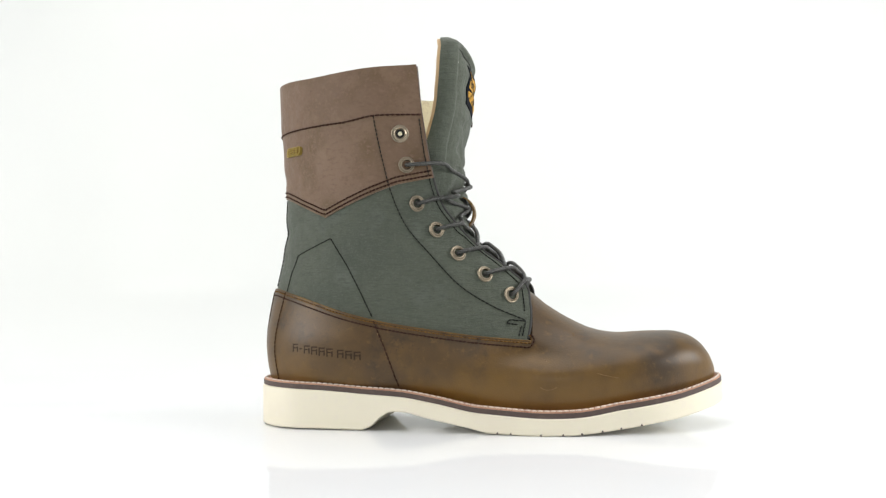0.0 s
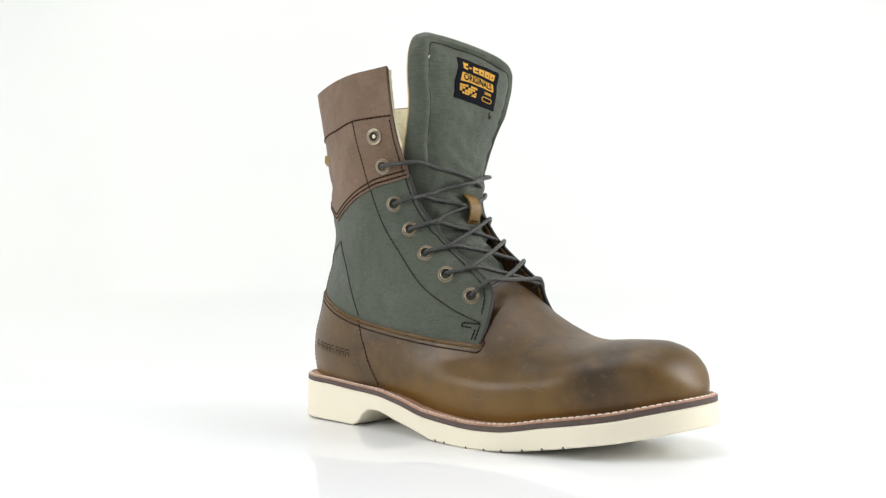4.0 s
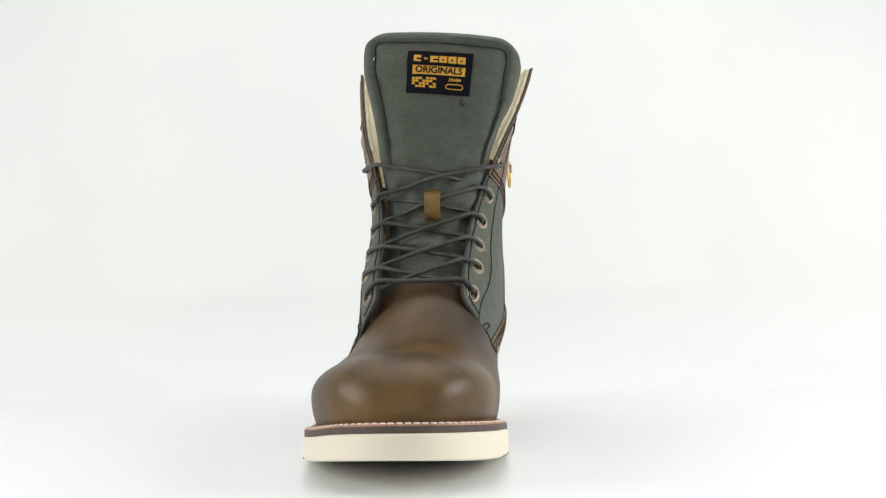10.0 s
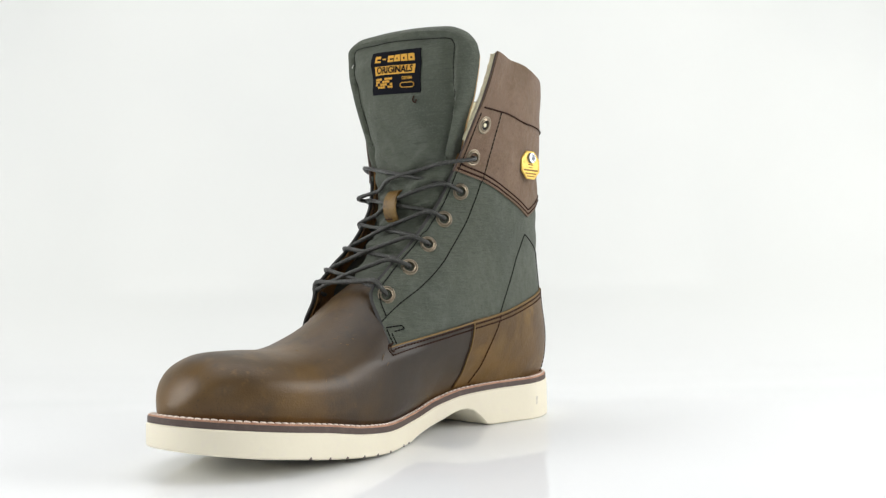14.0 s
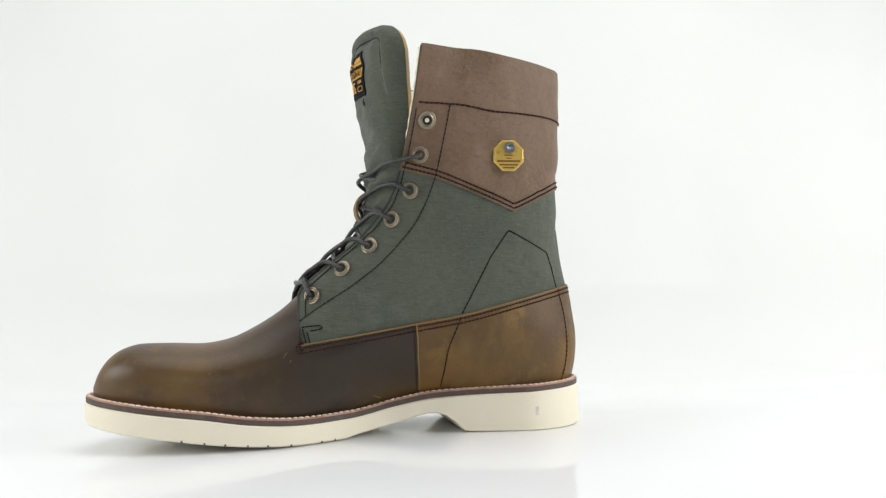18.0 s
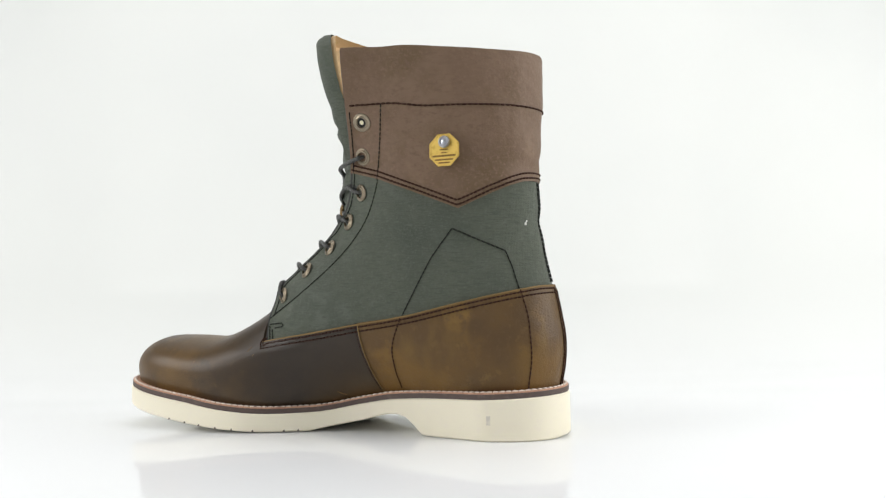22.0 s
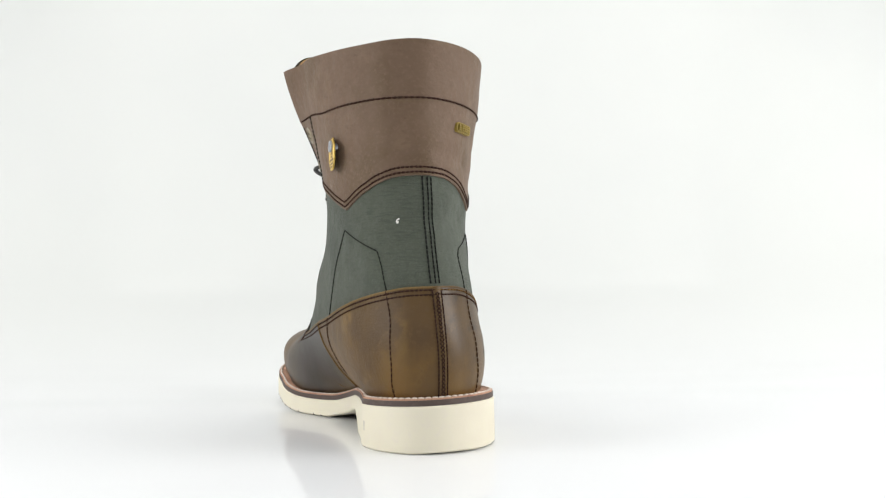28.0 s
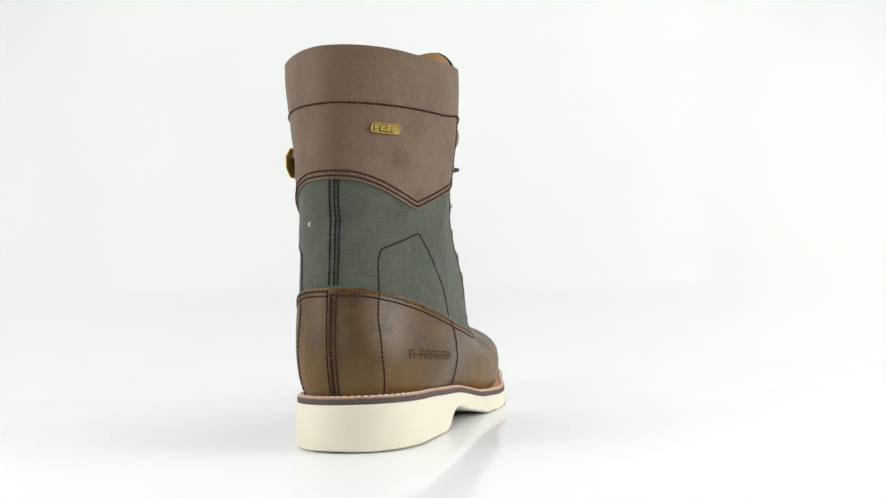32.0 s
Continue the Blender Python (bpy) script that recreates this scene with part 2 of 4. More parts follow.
def shell(name, grid, normals, thick, mat, round_edge=True):
    """A closed sheet: the outer grid, an inner one thick below it, and the rim between."""
    nu, nv = len(grid), len(grid[0])
    verts, faces = [], []
    for layer in (0.0, thick):
        for i in range(nu):
            for j in range(nv):
                verts.append(grid[i][j] - normals[i][j] * layer)
    o = nu * nv

    def k(i, j):
        return i * nv + j
    for i in range(nu - 1):
        for j in range(nv - 1):
            faces.append((k(i, j), k(i + 1, j), k(i + 1, j + 1), k(i, j + 1)))
            faces.append((o + k(i, j), o + k(i, j + 1), o + k(i + 1, j + 1), o + k(i + 1, j)))
    loop = ([(i, 0) for i in range(nu)] + [(nu - 1, j) for j in range(1, nv)]
            + [(i, nv - 1) for i in range(nu - 2, -1, -1)] + [(0, j) for j in range(nv - 2, 0, -1)])
    for a, b in zip(loop, loop[1:] + loop[:1]):
        faces.append((k(*b), k(*a), o + k(*a), o + k(*b)))
    me = mesh(name, verts, faces, mat)
    me.set_sharp_from_angle(angle=radians(50))
    return me


def grid_normals(grid, outward):
    nu, nv = len(grid), len(grid[0])
    out = []
    for i in range(nu):
        row = []
        for j in range(nv):
            a = grid[min(i + 1, nu - 1)][j] - grid[max(i - 1, 0)][j]
            b = grid[i][min(j + 1, nv - 1)] - grid[i][max(j - 1, 0)]
            n = a.cross(b)
            n = n.normalized() if n.length > 1e-12 else Vector((0, 0, 1))
            if n.dot(grid[i][j] - outward) < 0:
                n = -n
            row.append(n)
        out.append(row)
    return out


def tube(name, points, radius, mat, sides=8, steps=6, flat=1.0, closed=False, twisted=0.0):
    """A round cord through the points; twisted: length of one turn of its two plies."""
    pts = [Vector(p) for p in points]
    path = []
    n = len(pts)
    last = n if closed else n - 1
    for i in range(last):
        p0 = pts[(i - 1) % n] if closed else pts[max(i - 1, 0)]
        p1, p2 = pts[i % n], pts[(i + 1) % n]
        p3 = pts[(i + 2) % n] if closed else pts[min(i + 2, n - 1)]
        for s in range(steps):
            u = s / steps
            path.append(0.5 * (2 * p1 + (p2 - p0) * u + (2 * p0 - 5 * p1 + 4 * p2 - p3) * u * u + (3 * p1 - p0 - 3 * p2 + p3) * u ** 3))
    if not closed:
        path.append(pts[-1])
    verts, faces = [], []
    m = len(path)
    up = Vector((0.3, 0.2, 1)).normalized()
    run = 0.0
    for i, p in enumerate(path):
        a = path[(i - 1) % m] if (closed or i) else path[0]
        b = path[(i + 1) % m] if (closed or i < m - 1) else path[-1]
        d = (b - a).normalized()
        side = d.cross(up)
        side = side.normalized() if side.length > 1e-6 else Vector((1, 0, 0))
        up = side.cross(d).normalized()
        run += (p - path[max(i - 1, 0)]).length
        for s in range(sides):
            w = 2 * math.pi * s / sides
            r = radius * (1 + 0.06 * math.cos(2 * w + 2 * math.pi * run / twisted)) if twisted else radius
            verts.append(p + (side * math.cos(w) + up * math.sin(w) * flat) * r)
    for i in range(m if closed else m - 1):
        for s in range(sides):
            a, b = i * sides + s, i * sides + (s + 1) % sides
            c, d2 = ((i + 1) % m) * sides + (s + 1) % sides, ((i + 1) % m) * sides + s
            faces.append((a, b, c, d2))
    if not closed:
        faces.append(tuple(range(sides - 1, -1, -1)))
        faces.append(tuple((m - 1) * sides + s for s in range(sides)))
    return mesh(name, verts, faces, mat)


# ---- the studio ----
def build_studio():
    # one seamless sheet: a glossy table top that runs back, turns matt and curves up
    prof = [(-1.6, 0.0), (-0.6, 0.0), (-0.2, 0.0), (0.0, 0.0), (0.08, 0.0), (0.12, 0.0)]
    prof += [(0.12 + 0.88 * u, 1.7 * u ** 3) for u in np.linspace(0.02, 1.0, 120)]
    n = len(prof)
    verts = [(x, y, z - 0.0012) for y, z in prof for x in (-1.6, 1.6)]
    verts += [(x, y + (0.012 if z > 0.1 else 0.0), z - 0.0132) for y, z in prof for x in (-1.6, 1.6)]
    faces = [(2 * i, 2 * i + 1, 2 * i + 3, 2 * i + 2) for i in range(n - 1)]
    faces += [(2 * n + 2 * i, 2 * n + 2 * i + 2, 2 * n + 2 * i + 3, 2 * n + 2 * i + 1) for i in range(n - 1)]
    faces += [(0, 2 * n, 2 * n + 1, 1), (2 * n - 2, 2 * n - 1, 4 * n - 1, 4 * n - 2)]
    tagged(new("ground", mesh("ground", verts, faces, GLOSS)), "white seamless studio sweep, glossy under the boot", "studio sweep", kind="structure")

    def slab(name, lo, hi, label):
        (x0, y0, z0), (x1, y1, z1) = lo, hi
        v = [(x, y, z) for x in (x0, x1) for y in (y0, y1) for z in (z0, z1)]
        f = [(0, 1, 3, 2), (4, 6, 7, 5), (0, 4, 5, 1), (2, 3, 7, 6), (0, 2, 6, 4), (1, 5, 7, 3)]
        tagged(new(name, mesh(name, v, f, WALL, smooth=False)), label, "studio wall", kind="structure")
    slab("wall_west", (-1.66, -1.66, -0.05), (-1.6, 1.1, 1.76), "plain grey studio wall beside the sweep")
    slab("wall_east", (1.6, -1.66, -0.05), (1.66, 1.1, 1.76), "plain grey studio wall beside the sweep")
    slab("wall_south", (-1.6, -1.66, -0.05), (1.6, -1.6, 1.7), "plain grey studio wall behind the camera")
    slab("ceiling", (-1.6, -1.66, 1.7), (1.6, 1.1, 1.76), "plain grey studio ceiling")


build_studio()

# ---- the boot: one right boot, x towards the toe, y towards the inner side ----
MM = 0.001
XW = -18.0          # where the shaft is widest, mm
LAT, MED = -1, 1

BACK_X = ((20, -99), (30, -100.5), (40, -102.5), (52, -103.5), (70, -101.5), (88, -98.5), (110, -93.5), (130, -91), (150, -91), (175, -92), (200, -92.8), (232, -93.4))
BACK_Y = ((20, 17), (88, 19.5), (149, 21.3), (232, 23))
WIDE = {LAT: ((15, -23), (26, -24.5), (35, -27.5), (45, -29.5), (55, -29.5), (67, -28), (90, -27.5), (110, -27), (130, -26.5), (150, -27.5), (170, -30), (190, -32.5), (210, -33.5), (232, -34)),
        MED: ((15, 49), (26, 50.5), (35, 55), (45, 57.5), (55, 59), (67, 60), (90, 60.5), (110, 60), (130, 60.2), (150, 61), (170, 63.4), (190, 67), (210, 71), (232, 74))}
EDGE_X = ((50, 75.5), (54, 76.2), (70, 78.4), (85, 77.2), (100, 63.3), (112, 47.5), (127, 33), (141, 23), (165, 16.8), (185, 14), (205, 11.9), (232, 9.8))
EDGE_Y = {LAT: ((50, -23), (54, -21), (70, -14.5), (85, -8.5), (100, -10), (112, -11.2), (127, -12.6), (141, -15), (165, -20), (185, -25), (205, -27.5), (232, -28.5)),
          MED: ((50, 60), (54, 57), (70, 49.5), (85, 41.5), (100, 41.5), (112, 42), (127, 43.5), (141, 47), (165, 56), (185, 65), (205, 74), (232, 83))}
EDGE_SLOPE = {LAT: ((50, 0.2), (54, 0.25), (70, 0.5), (85, 0.68), (140, 0.5), (190, 0.2), (232, 0.1)),
              MED: ((50, -0.05), (54, -0.1), (70, -0.4), (85, -0.65), (140, -0.5), (185, 0.05), (232, 0.2))}
ROUND = {LAT: ((30, 2.05), (60, 1.87), (85, 1.66), (111, 1.52), (122, 1.5), (135, 1.6), (160, 1.6), (180, 1.63), (205, 1.85), (232, 2.1)),
         MED: ((30, 2.4), (60, 2.15), (84, 2.0), (108, 2.1), (124, 2.3), (150, 2.25), (180, 2.1), (205, 1.9), (232, 1.72))}


def waist(side, x, z):
    """How far the inner side is drawn in above the sole's waist."""
    if side == LAT or z > 65:
        return 0.0
    return spline(x, ((-80, 0), (-55, 2), (-30, 6), (-10, 8.8), (8, 10.5), (25, 11.5), (42, 9.5), (60, 5.5), (78, 2), (98, 0))) * (1 - ease((z - 24) / 40)) if -80 < x < 98 else 0.0


def ring(side, q, z):
    """The shaft at height z mm with the slight unevenness of worn cloth and leather. q: -1 at the back seam, 0 where it is widest, 1 at the throat's edge."""
    p = plain_ring(side, q, z)
    k = 1 + 0.013 * noise.noise(Vector((p.x * 0.03, p.y * 0.03, z * 0.045))) * ease((z - 50) / 30)
    k -= crease(side, p.x, z)
    x = -20 + (p.x + 20) * k
    return Vector((x, tuck(side, x, 19 + (p.y - 19) * k - waist(side, p.x, z), z), z))


def tuck(side, x, y, z):
    """Low down the leather is lasted in, so that the welt stands clear of it all round."""
    if z > 60 or not -104 < x < 192:
        return y
    limit = abs(sole_y(side, x) - 20) - 3.4 + 0.95 * (z - spline(x, WELT_Z) - twist(x, 20 + 42 * side))
    d = side * (y - 20) - limit
    return y - side * 0.5 * (d + math.sqrt(d * d + 1.2)) if d > -6 else y


# soft folds of the shaft: side, x, z, half length, half height, slope, depth
FOLDS = ((LAT, -70, 160, 26, 4.5, -0.15, 0.026), (LAT, -50, 148, 18, 3.5, 0.3, 0.014), (LAT, -45, 170, 22, 6, 0.12, 0.012), (LAT, -84, 128, 16, 5, 0.3, 0.018),
         (LAT, -30, 185, 20, 5, 0.1, 0.008), (LAT, -72, 104, 20, 5, -0.2, 0.012), (MED, -78, 161, 22, 4.5, 0.2, 0.016), (MED, -62, 172, 22, 6, 0.3, 0.009), (MED, -40, 155, 14, 4, -0.5, 0.01),
         (MED, -66, 150, 12, 3.5, 0.8, 0.012), (MED, -20, 178, 18, 6, 0.2, 0.007), (MED, -82, 128, 18, 5, 0.2, 0.009), (LAT, -78, 208, 26, 7, 0.1, 0.008), (MED, -70, 205, 30, 8, -0.1, 0.008))


def crease(side, x, z):
    """The share by which worn folds press the shaft in."""
    out = 0.0
    for s, fx, fz, w, h, slope, deep in FOLDS:
        if s == side and abs(x - fx) < 2.2 * w:
            out += deep * math.exp(-((x - fx) / w) ** 2 - ((z - fz - slope * (x - fx)) / h) ** 2)
    return out


def plain_ring(side, q, z):
    yw = spline(z, WIDE[side])
    if q <= 0:
        xb, yb, n = spline(z, BACK_X), spline(z, BACK_Y), spline(z, ROUND[side])
        a = (1 + q) * math.pi / 2
        x = XW - (XW - xb) * max(0.0, math.cos(a)) ** (2 / n)
        y = yb + (yw - yb) * max(0.0, math.sin(a)) ** (2 / n)
        return Vector((x, y, z))
    ex, ey, sl = spline(z, EDGE_X), spline(z, EDGE_Y[side]), spline(z, EDGE_SLOPE[side])
    h = (ex - XW) / 3
    y1, y2 = yw, ey - sl * h
    u = q
    y = (1 - u) ** 3 * yw + 3 * (1 - u) ** 2 * u * y1 + 3 * (1 - u) * u * u * y2 + u ** 3 * ey
    return Vector((XW + q * (ex - XW), y, z))


def ring_q(side, x, z):
    """The q at which the shaft has this x."""
    lo, hi = -1.0, 1.25
    for _ in range(40):
        mid = (lo + hi) / 2
        if ring(side, mid, z).x < x:
            lo = mid
        else:
            hi = mid
    return (lo + hi) / 2


def ring_normal(side, q, z):
    e = 0.01
    a = ring(side, min(q + e, 1.2), z) - ring(side, max(q - e, -0.999), z)
    b = ring(side, q, z + 1) - ring(side, q, z - 1)
    n = a.cross(b) * (1 if side == LAT else -1)
    if q < -0.985:
        n = Vector((-1, 0, 0.0)) - Vector((0, 0, 1)) * ((ring(side, -1, z + 1).x - ring(side, -1, z - 1).x) / -2)
    return n.normalized()


def on_shaft(side, q, z, lift=0.0):
    return (ring(side, q, z) + ring_normal(side, q, z) * lift) * MM


# seams as heights over x, mm
LOW_SEAM = {LAT: ((-104, 88), (-95, 88), (-81, 85), (-60, 79), (-41, 73.2), (-16, 67), (13, 62), (48, 57), (79, 54)),
            MED: ((-104, 88), (-95, 87.7), (-85, 86), (-54, 79.3), (-17, 70.8), (11, 66.4), (46, 60.6), (77, 55.8), (80, 55.2))}
ZIG = {LAT: ((-93, 150.6), (-86, 149.2), (-77, 145.2), (-65, 139.5), (-53, 134), (-40, 139.5), (-26, 145), (-4, 153), (18, 157.5)),
       MED: ((-93, 150.6), (-86, 149.2), (-77, 145.2), (-65, 139.5), (-52, 133.5), (-40, 138.5), (-21, 146), (-3, 153), (18, 159))}
STITCH_Z = ((-95, 193), (-40, 193), (-14, 196), (14, 196.5))
RIM_Z = {LAT: ((-95, 226), (-80, 224.8), (-60, 223.6), (-20, 226), (12, 228.2)),
         MED: ((-95, 226), (-75, 224.8), (-50, 225.8), (-20, 228), (12, 228))}


def zig_height(side, x):
    """Straight runs that meet in a point."""
    pts = ZIG[side]
    for (x0, z0), (x1, z1) in zip(pts, pts[1:]):
        if x <= x1:
            u = max(0.0, (x - x0) / (x1 - x0))
            return z0 + (z1 - z0) * u
    return pts[-1][1]


def seam_point(side, q, height):
    """The z at which column q meets the seam z = height(x)."""
    z = 100.0
    for _ in range(6):
        z = height(ring(side, q, z).x)
    return z


def low_seam(side):
    return lambda x: spline(x, LOW_SEAM[side])


def panel(name, columns, low, high, rows, lift, thick, mat, narrow=None):
    """A piece of the shaft between two seams. low and high: side, q -> z."""
    grid, normals = [], []
    for side, q in columns:
        z0, z1 = low(side, q), high(side, q)
        col, cn = [], []
        for j in range(rows + 1):
            z = z0 + (z1 - z0) * j / rows
            qq = q * narrow(z) if narrow and q > 0 else q
            n = ring_normal(side, qq, z)
            col.append((ring(side, qq, z) + n * lift) * MM)
            cn.append(n)
        grid.append(col)
        normals.append(cn)
    return shell(name, grid, normals, thick * MM, mat)


boot = tagged(new("boot"), "brown leather and green canvas lace-up boot with cream rubber sole", "boot")

# ---- lower leather: heel band, sides and toe in one skin ----
SOLE_SIDE = {LAT: ((-62, -25.5), (-20, -29), (20, -33), (60, -39.8), (85, -42.4), (100, -42.2), (117, -38.9), (130, -35.4)),
             MED: ((-62, 52.5), (-42, 48), (-15, 43.4), (5, 41), (20, 40.8), (37, 43.4), (55, 49.4), (75, 58.2), (90, 63.6), (102, 66), (116, 67), (130, 66.3))}
TOE_TIP, HEEL_TIP = 198.0, -106.0
TOE_MID = 22.0
TOE_CURVE = {LAT: 1.62, MED: 2.35}
UPPER_CURVE = {LAT: 1.55, MED: 2.45}
WELT_Z = ((-107, 30), (-80, 29), (-42, 27.4), (-3, 25.2), (18, 21.8), (48, 16.4), (80, 15.2), (105, 16.5), (132, 20.6), (166, 25.4), (184, 28.6), (198, 31))
BOTTOM_Z = ((-107, 1.0), (-100, 0), (-25.5, 0), (-25, 0.2), (-14.5, 9.4), (-9, 11.6), (-4, 11.8), (16, 7.6), (40, 3.0), (47, 1.6), (52, 0.4), (80, 0), (100, 0.8), (126, 3.2), (149, 6.6), (166, 9), (184, 12.3), (198, 15.2))


def twist(x, y):
    """The forefoot leans a little, its inner edge higher; the heel leans the other way."""
    return 1.5 * ease((x - 50) / 70) * (1 - 0.6 * ease((x - 165) / 33)) * (y - 20) / 42 - 0.7 * ease((-20 - x) / 40) * (y - 17) / 35


def sole_y(side, x, inset=0.0):
    """The outline of the sole, seen from above."""
    if x > 130:
        a, mid = TOE_TIP - inset - 130, TOE_MID
        b = abs(spline(130, SOLE_SIDE[side]) - mid) - inset
        return mid + side * b * max(0.0, 1 - min(1.0, (x - 130) / a) ** TOE_CURVE[side]) ** 0.5
    if x < -62:
        a, mid = -62 - HEEL_TIP - inset, 17.0
        b = abs(spline(-62, SOLE_SIDE[side]) - mid) - inset
        return mid + side * b * max(0.0, 1 - min(1.0, (-62 - x) / a) ** 2) ** 0.5
    return spline(x, SOLE_SIDE[side]) - side * inset


CREST = ((40, 125), (60, 98), (79, 82), (86, 76), (101, 66.5), (118, 58.8), (133, 56.6), (152, 57.5), (166, 57.6), (177, 55), (184.5, 50), (190, 42.5), (193, 34.5))
TIP_X = 193.4


UPPER_SIDE = {LAT: ((-18, -29.5), (20, -31.5), (60, -35.2), (85, -37.2), (100, -37.2), (115, -35), (128, -32)),
              MED: ((-18, 58), (20, 59), (60, 60.5), (100, 62.5), (115, 63), (128, 62))}


def fore_mid(x):
    return 21.0 + ease((x - 77) / 90)


def fore(side, x, z):
    """Half section of the forefoot: y at x, z."""
    zt = spline(x, CREST)
    zw = spline(x, WELT_Z) + twist(x, 20 + 42 * side)
    z0 = zw + 0.36 * (min(zt, 62) - zw)
    mid = fore_mid(x)
    w = abs(spline(x, UPPER_SIDE[side]) - mid)
    if x > 128:
        w *= max(0.0, 1 - ((x - 128) / (TIP_X - 128)) ** UPPER_CURVE[side]) ** 0.5
    if z <= z0:
        k = (z0 - z) / max(0.1, z0 - zw)
        f = 1 - 0.05 * k * k
    else:
        k = min(1.0, (z - z0) / (zt - z0))
        p = 1.25 + 1.15 * ease((x - 92) / 56) if side == LAT else 2.4
        f = max(0.0, 1 - k ** p) ** 0.5
    return mid + side * w * f


def lower_base(side, x, z):
    y = fore(side, x, z)
    if x < 70:
        y0 = ring(side, 0.0, z).y + side * 1.2 + waist(side, XW, z)
        k = ease((x - XW) / (70 - XW))
        y = y0 + (y - y0) * k
    return y - waist(side, x, z)


def lower(side, x, z):
    """The lower leather in front of the shaft's widest place; below the canvas it follows the shaft."""
    y = lower_base(side, x, z)
    if XW < x < 117 and z > 36:
        xs = min(x, 79.0)
        zs = spline(xs, LOW_SEAM[side])
        zz = min(z, zs)
        yr = ring(side, (xs - XW) / (spline(zz, EDGE_X) - XW), zz).y + side * 1.3
        push = (yr - lower_base(side, xs, zz)) * ease((zz - 36) / (zs - 4 - 36))
        push *= 1 - ease((z - zs) / 26)
        y += push * (1 - ease((x - 79) / 38))
    return Vector((x, tuck(side, x, y, z), z))


def lap_shift(side, x, z):
    """Bends the columns of the inner side so that one of them runs along the lapped seam."""
    if side == LAT:
        return 0.0
    return (5.4 + (z - 27) / 39 * 5.4 - LAP_X) * max(0.0, 1 - abs(x - LAP_X) / 24)


LAP_X = XW + (79 - XW) * 5 / 20


def build_lower():
    low_rows, top_rows = 14, 14
    cols = []          # (kind, side, value)
    rear = [-1 + i / 16 for i in range(17)]
    mid = [XW + (79 - XW) * i / 20 for i in range(1, 21)]
    front = [79 + (TIP_X - 79) * math.sin(i / 26 * math.pi / 2) for i in range(1, 27)]
    verts, index, faces, owner = [], {}, [], []

    def vert(key, p):
        if key not in index:
            index[key] = len(verts)
            verts.append(p * MM)
        return index[key]
    for side in (LAT, MED):
        table = []
        for q in rear:
            zt = seam_point(side, q, low_seam(side)) + 0.2
            col = []
            for j in range(low_rows + 1):
                x = ring(side, q, 40).x
                zw = spline(x, WELT_Z) - 2.0
                z = zw + (zt - zw) * j / low_rows
                n = ring_normal(side, q, z)
                p = ring(side, q, z) + n * 1.2
                col.append(vert(("b", j) if q == -1 else (side, "r", q, j), p))
            table.append((ring(side, q, 50).x, col))
        for x in mid:
            zt = spline(x, LOW_SEAM[side]) + 0.2
            zw = spline(x, WELT_Z) - 2.0 + twist(x, 20 + 42 * side)
            col = [vert((side, "m", x, j), lower(side, x + lap_shift(side, x, zw + (zt - zw) * j / low_rows), zw + (zt - zw) * j / low_rows)) for j in range(low_rows + 1)]
            table.append((x, col))
        k79 = (spline(79, LOW_SEAM[side]) + 0.2 - spline(79, WELT_Z) + 1.0) / (spline(79, CREST) - spline(79, WELT_Z) + 1.0)
        for n, x in enumerate([79.0] + front):
            zw, zc = spline(x, WELT_Z) - 2.0 + twist(x, 20 + 42 * side) * max(0.0, 1 - max(0.0, x - 150) / 43), spline(x, CREST)
            col = []
            for j in range(low_rows + top_rows + 1):
                if j <= low_rows:
                    v = k79 * j / low_rows
                else:
                    u = (j - low_rows) / top_rows
                    v = k79 + (1 - k79) * math.sin(u * math.pi / 2)
                key = (side, "f", n, j)
                if n == 0 and j <= low_rows:
                    key = (side, "m", mid[-1], j)
                if j == low_rows + top_rows:
                    key = ("c", n)
                if n == len(front):
                    key = ("tip", j)
                p = lower(side, x, zw + (zc - zw) * v)
                if j == low_rows + top_rows:
                    p.y = fore_mid(x)
                col.append(vert(key, p))
            table.append((x, col))
        for (xa, a), (xb, b) in zip(table, table[1:]):
            if len(a) < len(b):
                continue
            for j in range(min(len(a), len(b)) - 1):
                f = [a[j], b[j], b[j + 1], a[j + 1]]
                f = list(dict.fromkeys(f))
                if len(f) < 3:
                    continue
                if side == MED:
                    f.reverse()
                faces.append(tuple(f))
                owner.append((side, (xa + xb) / 2, j))
    # the inner-side vamp ends in a lapped seam; behind it sits the lighter heel leather
    inner, vamp = [], []
    for f, (side, x, j) in zip(faces, owner):
        if side == MED and x < LAP_X:
            inner.append(f)
        else:
            vamp.append(f)
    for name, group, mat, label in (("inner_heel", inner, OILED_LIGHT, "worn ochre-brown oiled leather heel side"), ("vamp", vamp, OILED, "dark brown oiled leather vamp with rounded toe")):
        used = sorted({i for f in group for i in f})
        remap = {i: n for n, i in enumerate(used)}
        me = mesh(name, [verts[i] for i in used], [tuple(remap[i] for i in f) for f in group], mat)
        # the cut edges stay crisp
        count = collections.Counter(key for f in me.polygons for key in f.edge_keys)
        for e in me.edges:
            e.use_edge_sharp = count[tuple(sorted(e.vertices))] == 1
        ob = part(name, me, boot, label)
        solid = ob.modifiers.new("thickness", "SOLIDIFY")
        solid.thickness, solid.offset = 0.0018, -1


build_lower()

